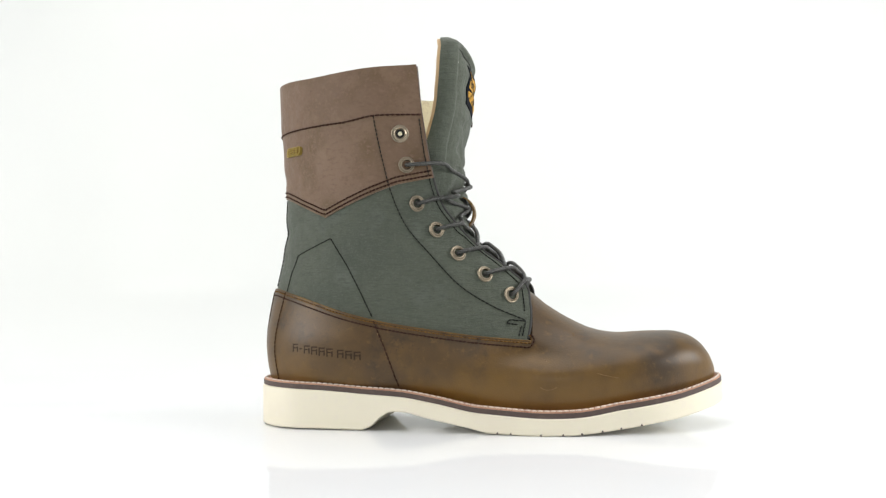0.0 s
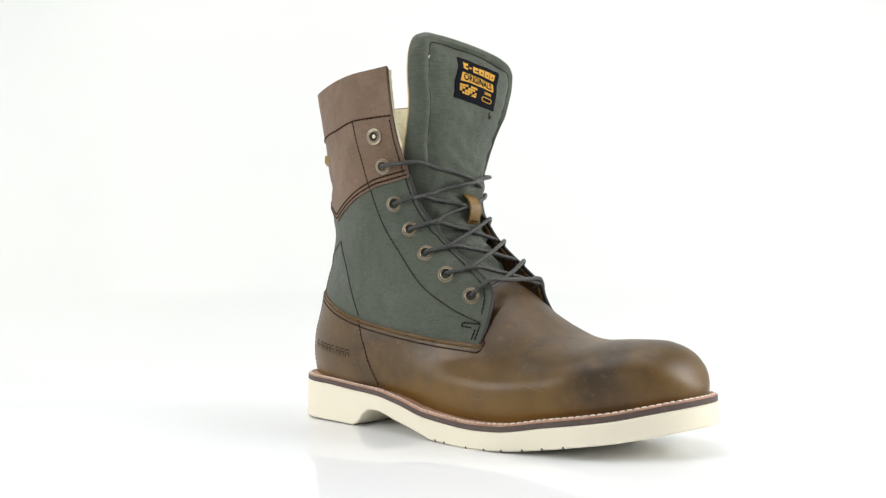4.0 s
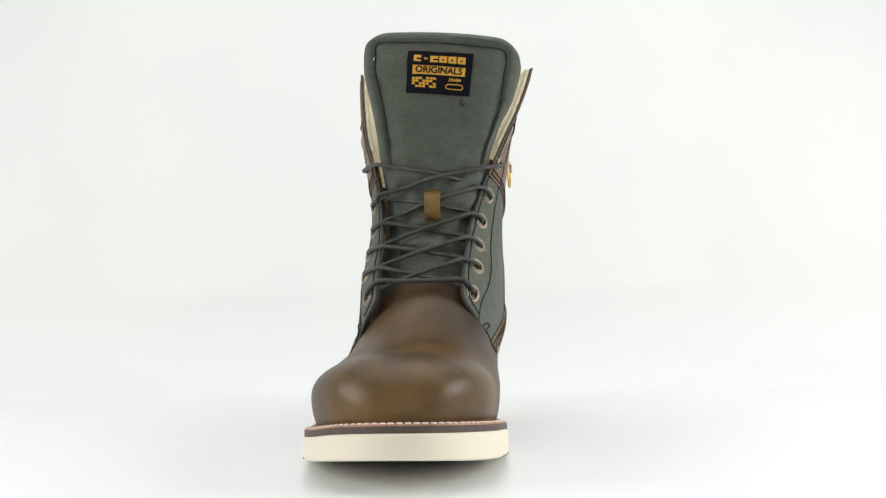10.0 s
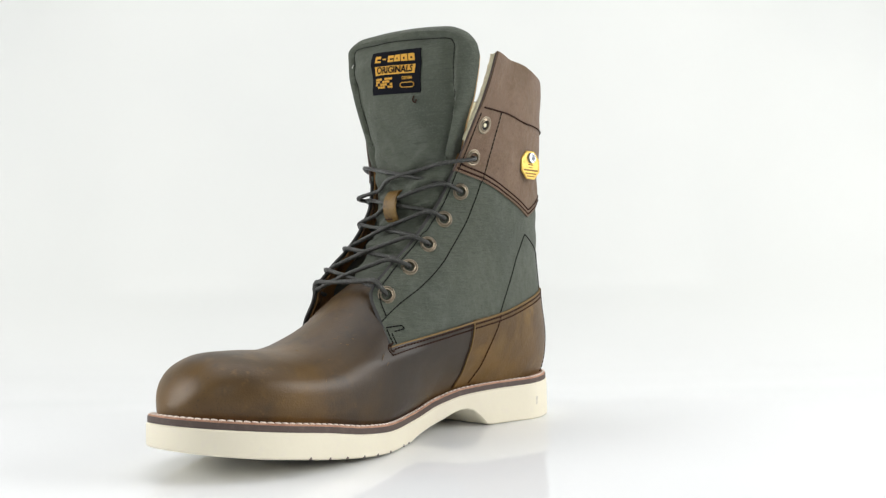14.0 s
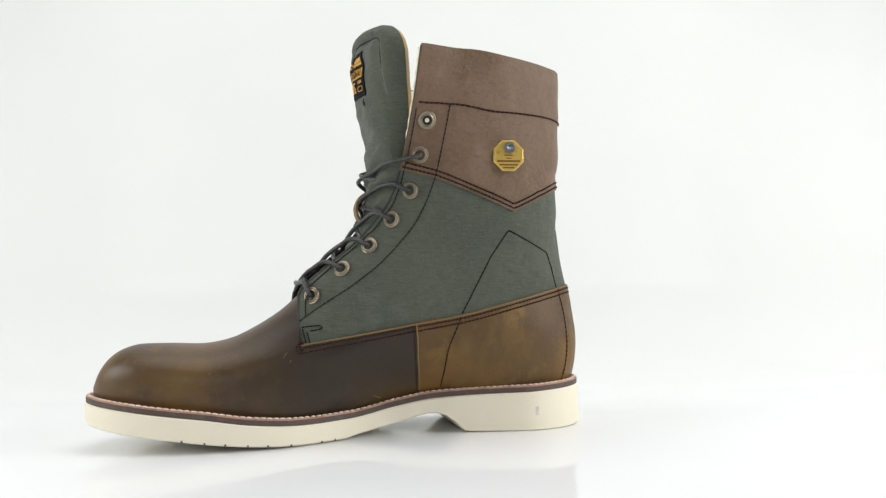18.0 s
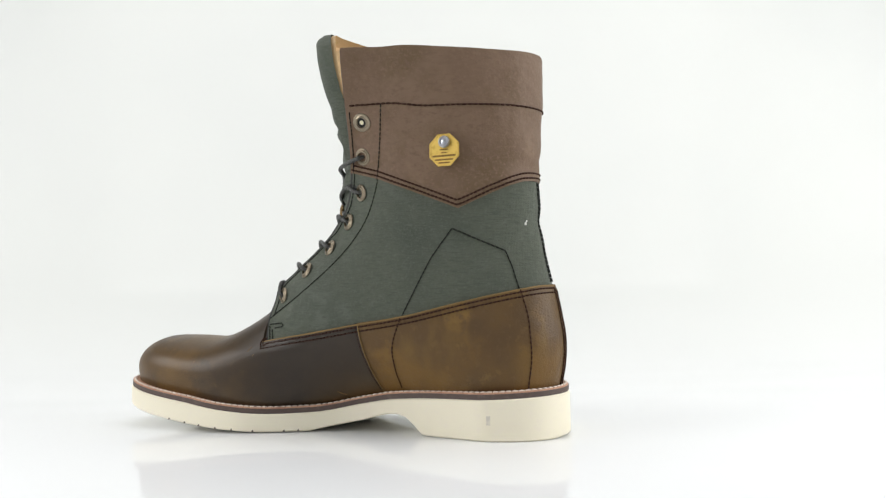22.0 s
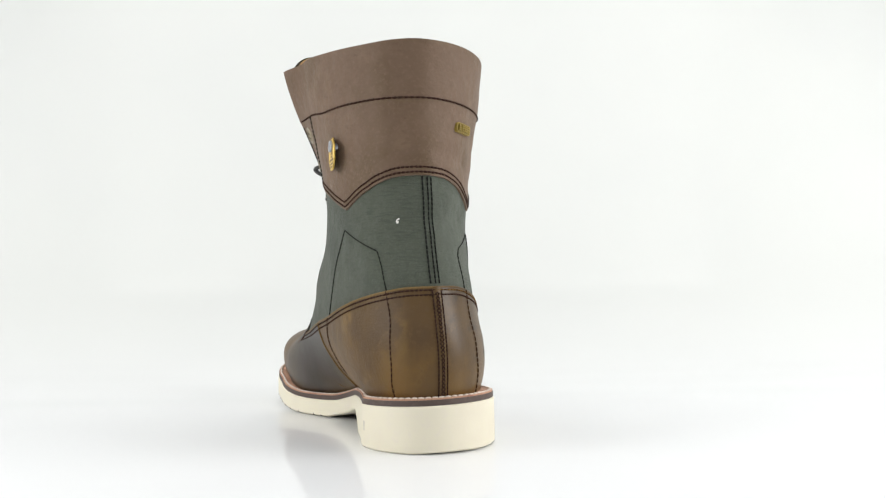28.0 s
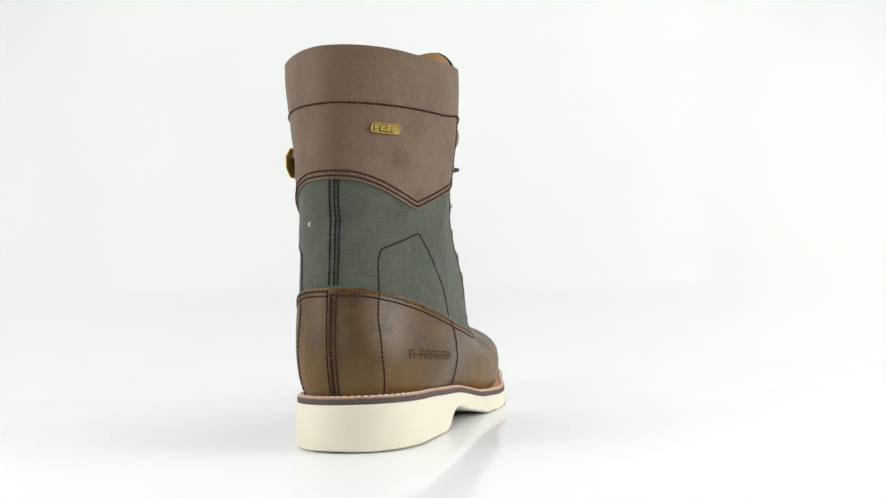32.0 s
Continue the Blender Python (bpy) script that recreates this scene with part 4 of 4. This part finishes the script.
def lathe(name, profile, centre, normal, mat, n=28):
    turn = Vector((0, 0, 1)).rotation_difference(normal).to_matrix()
    verts, faces = [], []
    for r, h in profile:
        for i in range(n):
            a = 2 * math.pi * i / n
            verts.append(centre + turn @ Vector((r * math.cos(a), r * math.sin(a), h)) * MM)
    m = len(profile)
    for k in range(m - 1):
        for i in range(n):
            faces.append((k * n + i, k * n + (i + 1) % n, (k + 1) * n + (i + 1) % n, (k + 1) * n + i))
    if profile[-1][0] > 0:
        faces.append(tuple((m - 1) * n + i for i in range(n)))
    me = mesh(name, verts, faces, mat)
    me.set_sharp_from_angle(angle=radians(60))
    return me


EYE = {}
for side in (LAT, MED):
    for k, (x, z) in enumerate(EYELETS[side]):
        p, n = shaft_surface(side, ring_q(side, x, z), z, 1.2 if k < 2 else 0.0)
        n = (n + Vector((0.22 if k > 1 else 0.0, 0, 0))).normalized()
        p = p + n * (0.00025 if k > 1 else 0)
        EYE[side, k] = (p, n)
        big = 5.6 if k == 0 else 5.2
        ob = part("eyelet", lathe("eyelet", ((big, -0.3), (big, 0.3), (big - 0.35, 0.62), (big - 0.8, 0.62), (big - 1.15, 0.4), (3.95, 0.55), (3.6, 1.15), (3.15, 1.25), (2.85, 0.9), (2.7, 0.0), (2.65, -2.6)), p, n, BRASS), boot, "aged brass eyelet")
        # a dark disc closes the eyelet and paints the shade inside it
        part("hole_shade", lathe("hole_shade", ((2.68, -0.9), (0.4, -0.92)) if k else ((2.7, 0.42), (0.4, 0.42)), p, n, HOLE_SHADE), ob)
        if k == 0:
            part("lining_spot", lathe("lining_spot", ((1.4, 0.3), (1.3, 0.48), (0.4, 0.5)), p, n, FLEECE), ob, "cream lining seen through the empty eyelet")

deps = bpy.context.evaluated_depsgraph_get()
deps.update()
tongue_ob = next(o for o in boot.children if o.name == "tongue")
TONGUE_TREE = BVHTree.FromPolygons([v.co for v in tongue_ob.data.vertices], [tuple(f.vertices) for f in tongue_ob.data.polygons])


def on_tongue(y, z, lift=0.0):
    hit, n, _, _ = TONGUE_TREE.ray_cast(Vector((0.2, y * MM, z * MM)), Vector((-1, 0, 0)))
    if hit is None:
        hit, n = Vector((spline(z, TONGUE_X), y, z)) * MM, Vector((1, 0, 0))
    return hit + n * lift * MM


def throat_edge(side, z, lift):
    return ring(side, 1.0, z) * MM + (Vector((1, -side * 0.25, 0.3)).normalized() * lift) * MM


def clear_of_tongue(p, lift):
    """The point itself, or the nearest place before the tongue."""
    over = on_tongue(p.y / MM, p.z / MM, lift)
    return Vector((max(p.x, over.x), p.y, p.z))


def build_laces():
    for k in range(1, 6):
        for side in (LAT, MED):
            p, n = EYE[side, k]
            p2, n2 = EYE[-side, k + 1]
            z0, z1 = p.z / MM, p2.z / MM
            top = (2.5 if side == LAT else 6.0) + (4.0 if k == 1 else 0.0)
            high = 5.6 if k == 1 else 0.0
            rise = (-1.0 if side == LAT else -7.0) if k == 1 else 3.4
            leave = throat_edge(side, z0 + rise, (2.0 if side == LAT else 3.4) + high)
            duck = throat_edge(-side, z1 + 5.0, -1.6) + Vector((0, side * 0.001, 0))
            pts = [p - n * 0.0028, p + n * (0.002 + 0.0004 * high) + (leave - p) * 0.12, leave]
            for u in (0.22, 0.5, 0.78):
                q = leave.lerp(duck, u) + Vector((top * MM * (1 - (2 * u - 1) ** 2) * 0.6, 0, 0.0008 * (1 - (2 * u - 1) ** 2)))
                pts.append(clear_of_tongue(q, 1.2 + 0.4 * top * (1 - abs(2 * u - 1))))
            pts += [clear_of_tongue(duck, 0.8), p2 - n2 * 0.0055 + Vector((0.002, 0, 0.003))]
            part("lace", tube("lace", pts, 0.0014, LACE, 12, 22, 0.9, twisted=0.0045), boot, "dark grey waxed lace strand")
    a, na = EYE[LAT, 6]
    b, nb = EYE[MED, 6]
    first, last = throat_edge(LAT, 91.2, 1.8), throat_edge(MED, 91.6, 1.8)
    pts = [a - na * 0.0025, a + na * 0.0018 + (first - a) * 0.15, first]
    pts += [first.lerp(last, u) + Vector((0.0012, 0, 0)) for u in (0.25, 0.5, 0.75)]
    pts += [last, b + nb * 0.0018 + (last - b) * 0.15, b - nb * 0.0025]
    part("lace", tube("lace", pts, 0.0014, LACE, 12, 22, 0.9, twisted=0.0045), boot, "dark grey waxed lace strand")


build_laces()


# ---- tongue trimmings ----
def patch(name, fn, nu, nv, thick, mat):
    grid = [[fn(i / nu, j / nv) for j in range(nv + 1)] for i in range(nu + 1)]
    nrm = [[Vector((1, 0, 0))] * (nv + 1) for _ in range(nu + 1)]
    return shell(name, grid, nrm, thick, mat)


LABEL = ((4.4, 209.0), (43.6, 205.0), (6.3, 234.7), (47.0, 230.7))    # lower left, lower right, upper left, upper right as y, z


def on_label(u, v, lift):
    (a, b), (c, d), (e, f), (g, h) = LABEL
    y = (a * (1 - u) + c * u) * (1 - v) + (e * (1 - u) + g * u) * v
    z = (b * (1 - u) + d * u) * (1 - v) + (f * (1 - u) + h * u) * v
    return on_tongue(y, z, 0.3) + Vector((lift * MM, 0, 0))


def label_bar(ob, u0, v0, u1, v1, mat, lift, name="woven_mark"):
    part(name, patch(name, lambda u, v: on_label(u0 + (u1 - u0) * u, v0 + (v1 - v0) * v, lift), 6, 3, 0.0002, mat), ob)


def written(text, size, place, mat, parent, name="lettering"):
    """Letters of the built-in font, laid on a surface by place(x, y)."""
    cu = bpy.data.curves.new(name, "FONT")
    cu.offset = 0.03 * size
    cu.body, cu.size, cu.align_x, cu.align_y = text, size, "CENTER", "CENTER"
    tmp = new(name, cu)
    bpy.context.view_layer.update()
    me = bpy.data.meshes.new_from_object(tmp.evaluated_get(bpy.context.evaluated_depsgraph_get()))
    bpy.data.objects.remove(tmp)
    for v in me.vertices:
        v.co = place(v.co.x, v.co.y)
    me.materials.clear()
    me.materials.append(mat)
    return part(name, me, parent)


def build_label():
    ob = part("label", patch("label", lambda u, v: on_label(u, v, 0.5), 24, 14, 0.0006, BLACK_CLOTH), boot, "black woven label with yellow marks")
    # top row: six plain blocks with a dash
    for u0, u1 in ((0.10, 0.21), (0.25, 0.31), (0.35, 0.47), (0.49, 0.61), (0.63, 0.75), (0.77, 0.89)):
        thin = u0 == 0.25
        label_bar(ob, u0, 0.745 + (0.06 if thin else 0), u1, 0.90 - (0.06 if thin else 0), YELLOW, 0.72)
        if not thin:
            label_bar(ob, u0 + 0.045, 0.79, u1 - (0.0 if u0 in (0.10, 0.35) else 0.045), 0.83, BLACK_CLOTH, 0.8)
    label_bar(ob, 0.09, 0.45, 0.90, 0.66, YELLOW, 0.72)
    written("ORIGINALS", 0.0058, lambda x, y: on_label(0.495 + x / 0.0406, 0.555 + y / 0.026, 0.85), BLACK_CLOTH, ob)
    # woven block of the lower row
    for i in range(7):
        for j in range(4):
            if (i * 3 + j * 5) % 4:
                label_bar(ob, 0.09 + 0.055 * i, 0.14 + 0.062 * j, 0.09 + 0.055 * i + 0.046, 0.14 + 0.062 * j + 0.05, YELLOW, 0.72)
    written("DENIM", 0.0025, lambda x, y: on_label(0.755 + x / 0.0406, 0.345 + y / 0.026, 0.8), YELLOW, ob)
    loop = []
    for i in range(28):
        a = 2 * math.pi * i / 28
        c, s2 = math.cos(a), math.sin(a)
        loop.append(on_label(0.755 + 0.09 * (1 if c > 0 else -1) + 0.04 * c, 0.19 + 0.055 * s2, 0.75))
    part("woven_mark", tube("woven_mark", loop, 0.0003, YELLOW, 5, 1, closed=True), ob)
    # lock stitch at the foot of the label
    part("thread_end", tube("thread_end", [on_tongue(39, 203.5, 0.3), on_tongue(38, 201, 0.6), on_tongue(39.5, 199.5, 0.6), on_tongue(40.5, 201.5, 0.4)], 0.0004, THREAD, 5, 4), boot)
    # stitches in the groove inside the rolled border
    run = []

    def inset(side, v):
        z = tongue_point(0.8 * side, v).z
        return side * (1 - border(side, z) / (1.08 * spline(z, TONGUE_HALF)))
    path = [(inset(LAT, v), v) for v in np.linspace(0.6, 0.94, 26)] + [(u, 0.954) for u in np.linspace(-0.8, 0.78, 30)] + [(inset(MED, v), v) for v in np.linspace(0.94, 0.66, 22)]
    for u, v in path:
        p = tongue_point(u, v)
        run.append((on_tongue(p.y, p.z, 0.05), Vector((1, 0, 0))))
    part("border_stitching", dash_mesh("border_stitching", [run], DARK_THREAD, 2.6, 0.5, 0.6, 0.4), boot)
    # leather loop that guides the laces
    grid, nrm = [], []
    for i in range(9):
        y = 15.1 + 9.6 * i / 8
        col = []
        for j in range(17):
            v = j / 16
            z = 126.5 + 21.5 * v
            col.append(Vector(((33.6 + 7.0 * math.sin(v * math.pi) ** 0.6) * MM, y * MM, z * MM)))
        grid.append(col)
        nrm.append([Vector((1, 0, 0))] * 17)
    ob = part("lace_loop", shell("lace_loop", grid, nrm, 0.0016, LOOP_HIDE), boot, "tan leather lace loop on the tongue")
    run = [(Vector((39.3 * MM, (15.5 + 8.6 * k / 6) * MM, 129.8 * MM)), Vector((1, 0, 0))) for k in range(7)]
    part("loop_stitching", dash_mesh("loop_stitching", [run], THREAD, 2.0, 0.4, 0.7), ob)


build_label()


# ---- metal and marks on the shaft ----
def tilted(centre, right, up):
    """A place maker on a small flat frame: x along right, y along up, h out of it, in mm."""
    right = right.normalized()
    out = right.cross(up).normalized()
    up = out.cross(right).normalized()
    return lambda x, y, h=0.0: centre + (right * x + up * y + out * h) * MM


def flat_bar(name, place, x0, y0, x1, y1, h0, h1, mat, parent):
    v = [place(x, y, h) for x in (x0, x1) for y in (y0, y1) for h in (h0, h1)]
    fc = [(0, 1, 3, 2), (4, 6, 7, 5), (0, 4, 5, 1), (2, 3, 7, 6), (0, 2, 6, 4), (1, 5, 7, 3)]
    return part(name, mesh(name, v, fc, mat, smooth=False), parent)


def build_medallion():
    x, z = -46.0, 167.1
    p, n = shaft_surface(MED, ring_q(MED, x, z), z, 3.7)
    n = Vector((0.07, 0.99, 0.05)).normalized()
    right = Vector((0, 0, 1)).cross(n)
    place = tilted(p, right, Vector((0, 0, 1)))
    ring_a = [(10.1 * math.cos(radians(22.5 + 45 * i)), 10.1 * math.sin(radians(22.5 + 45 * i))) for i in range(8)]
    verts, faces = [], []
    for r, h in ((0.99, -0.35), (1.0, 0.3), (0.94, 0.7), (0.88, 0.7), (0.86, 0.5)):
        verts += [place(a * r, b * r, h) for a, b in ring_a]
    for k in range(4):
        for i in range(8):
            faces.append((k * 8 + i, k * 8 + (i + 1) % 8, k * 8 + 8 + (i + 1) % 8, k * 8 + 8 + i))
    faces += [tuple(range(7, -1, -1)), tuple(range(32, 40))]
    ob = part("medallion", mesh("medallion", verts, faces, GILT, smooth=False), boot, "gilt octagonal medallion with a steel rivet")
    part("rivet", lathe("rivet", ((3.5, 0), (3.5, 0.9), (3.3, 1.5), (2.3, 1.5), (2.1, 1.1), (0.5, 1.1), (0.3, 1.3)), place(0.4, 4.6, 0.5), n, STEEL), ob, "steel rivet")
    part("stem", lathe("stem", ((2.2, 0), (2.2, -3.4)), place(0.4, 4.6, -0.5), n, STEEL), ob)
    for y, w, hgt in ((0.2, 2.6, 0.7), (-1.6, 1.8, 0.6), (-3.4, 7.2, 1.1), (-5.6, 5.6, 0.9), (-7.4, 3.6, 0.8)):
        flat_bar("engraving", place, -w, y - hgt / 2, w, y + hgt / 2, 0.45, 0.62, GILT_DARK, ob)


build_medallion()


def build_badge():
    a = shaft_surface(LAT, ring_q(LAT, -85, 180), 180, 1.3)[0]
    b = shaft_surface(LAT, ring_q(LAT, -68.5, 179.6), 179.6, 1.3)[0]
    c, n = shaft_surface(LAT, ring_q(LAT, -76.6, 179.6), 179.6, 2.3)
    upright = tilted(c, b - a, Vector((0, 0, 1)))

    def place(x, y, h=0.0):
        return upright(x + 0.22 * y, y, h)
    w, h = 9.4, 2.9
    ring_b = []
    for cx, cy, a0 in ((w - 2, h - 2, 0), (-w + 2, h - 2, 90), (-w + 2, -h + 2, 180), (w - 2, -h + 2, 270)):
        for k in range(5):
            t = radians(a0 + 22.5 * k)
            ring_b.append((cx + 2 * math.cos(t), cy + 2 * math.sin(t)))
    m = len(ring_b)

    def bend(x):
        return -0.011 * x * x
    verts, faces = [], []
    for r, hh in ((1.0, -1.2), (1.0, 0.9), (0.9, 0.9), (0.88, 0.3)):
        verts += [place(x * r, y * (r if r > 0.95 else r - 0.08), hh + bend(x)) for x, y in ring_b]
    for k in range(3):
        for i in range(m):
            faces.append((k * m + i, k * m + (i + 1) % m, (k + 1) * m + (i + 1) % m, (k + 1) * m + i))
    faces += [tuple(range(m - 1, -1, -1)), tuple(range(3 * m, 4 * m))]
    ob = part("badge", mesh("badge", verts, faces, GILT_DULL, smooth=False), boot, "small gilt metal badge with raised blocks")
    for k in range(4):
        x0 = -7.3 + 3.7 * k
        d = bend(x0 + 1.8)
        for y0, y1, xa, xb in ((1.0, 1.7, 0, 3.1), (-1.7, -1.0, 0, 3.1), (-0.35, 0.35, 0.7, 3.1), (-1.7, 1.7, 0, 0.7)):
            flat_bar("raised_block", place, x0 + xa, y0, x0 + xb, y1, 0.25 + d, 0.95 + d, GILT_DULL, ob)
        flat_bar("engraving", place, x0 + 0.75, -0.95, x0 + 3.0, 0.95, 0.3 + d, 0.36 + d, GILT_DARK, ob)


build_badge()


def build_brand_mark():
    """Plain burned bars low on the outer heel."""
    verts, faces = [], []
    xs = ((-76, 4.6), (-70.4, 2.4), (-66.8, 4.8), (-61, 4.8), (-55.2, 4.8), (-49.4, 4.8), (-41.5, 4.8), (-35.6, 4.8), (-29.6, 5))
    for x0, w in xs:
        x0, w = -75.2 + 0.93 * (x0 + 76), 0.93 * w
        k = (x0 + 76) / 50
        zc = 50.2 - 5.0 * k
        bars = [(x0, x0 + w, zc - 0.4, zc + 0.4)] if w < 3 else [
            (x0, x0 + w, zc + 1.7, zc + 2.6), (x0, x0 + w, zc - 0.4, zc + 0.4),
            (x0, x0 + 1.0, zc - 2.6, zc + 2.6), (x0 + w - 1.0, x0 + w, zc - 2.6, zc + 0.9)]
        for xa, xb, za, zb in bars:
            o = len(verts)
            nseg = 4
            for i in range(nseg + 1):
                x = xa + (xb - xa) * i / nseg
                for z in (za, zb):
                    verts.append(low_surface(LAT, low_q(LAT, x, z), z, 0.14)[0])
            for i in range(nseg):
                faces.append((o + 2 * i, o + 2 * i + 2, o + 2 * i + 3, o + 2 * i + 1))
    part("burned_mark", mesh("burned_mark", verts, faces, BRAND), boot, "dark burned bars in the leather")


build_brand_mark()


def build_scuffs():
    for side, pts in ((LAT, ((84, 27), (87, 25.6), (91, 25.8), (94, 27.4))), (LAT, ((118, 35), (124, 33.4), (130, 32.2))),
                      (LAT, ((-17, 60), (-14.5, 56), (-13, 55))), (MED, ((34, 24), (31, 22.5), (29, 22)))):
        run = [low_surface(side, low_q(side, x, z), z, 0.08) for x, z in pts]
        part("scuff", tube("scuff", [p for p, n in run], 0.0002, TAB, 5, 4), boot, "pale scratch in the leather")
    for side, x, z, size in ((MED, 86.8, 50.6, 2.2), (MED, 84, 47, 1.2), (LAT, 87.2, 42, 1.0), (MED, 128, 42, 1.0)):
        run = [low_surface(side, low_q(side, x + size * a, z + size * b), z + size * b, 0.05)[0] for a, b in ((-0.5, 0.7), (0.1, 0.1), (0.5, -0.6))]
        part("nick", tube("nick", run, 0.00016, TAB, 5, 3), boot, "small pale nick in the leather")
    rnd = random.Random(5)
    for _ in range(20):
        side, x = rnd.choice((LAT, MED)), rnd.uniform(92, 128)
        z, size, lean = spline(x, CREST) - rnd.uniform(0.4, 9), rnd.uniform(0.35, 0.8), rnd.uniform(-0.6, 0.6)
        run = [low_surface(side, low_q(side, x + size * a, z), z + size * lean * a * 0.4, 0.04)[0] for a in (-1, 0, 1)]
        part("nick", tube("nick", run, 0.00013, TAB, 5, 2), boot, "small pale nick in the leather")
    # a grey smudge on the heel block
    grid = []
    for i in range(7):
        x = -67.8 + 2.4 * i / 6
        grid.append([Vector((x, sole_y(MED, x) + 0.05, 8.4 + 5.2 * j / 8)) * MM for j in range(9)])
    part("smudge", shell("smudge", grid, [[Vector((0, 1, 0))] * 9 for _ in range(7)], 0.0001, SMUDGE), boot, "faint grey smudge on the rubber")
    # lint on the rim and on the tongue's border
    for p in (on_shaft(LAT, ring_q(LAT, -68, 225), 225.5, 1.9), on_tongue(-16.4, 231.4, 0.2)):
        part("lint", tube("lint", [p + Vector((0, -0.0008, -0.0012)), p + Vector((0.0004, 0.0002, 0)), p + Vector((0, 0.0006, 0.0011))], 0.00025, FLUFF, 5, 3), boot, "white lint")
    # the fleece shows along the cuff's open edge
    for side in (LAT, MED):
        fringe = [ring(side, 0.965, z) * MM - ring_normal(side, 0.965, z) * 0.002 + Vector((0.0003 * math.sin(z * 1.7), 0, 0)) for z in np.linspace(176, 226, 22)]
        part("fleece_edge", tube("fleece_edge", fringe, 0.0017, FLEECE, 10, 4), boot, "cream fleece showing at the cuff's open edge")
    p, n = shaft_surface(MED, ring_q(MED, -86.5, 124.5), 124.5, 0.5)
    d = n.cross(Vector((0, 0, 1))).normalized()
    pts = [p - d * 0.0012 + Vector((0, 0, 0.0016)), p + n * 0.0006 + Vector((0, 0, 0.0006)), p + d * 0.0004 - Vector((0, 0, 0.0004)), p - d * 0.0003 - Vector((0, 0, 0.0008)), p - d * 0.0006 + Vector((0, 0, 0.0002))]
    part("fluff", tube("fluff", pts, 0.00038, FLUFF, 5, 4), boot, "white fluff caught on the canvas")


build_scuffs()


def motions():
    walk(boot, [(2.0 * k, pose(OFF_AXIS * math.sin(radians(a)), -OFF_AXIS * math.cos(radians(a)), 0, 0, 0, a)) for k, a in enumerate(TURN)])


motions()
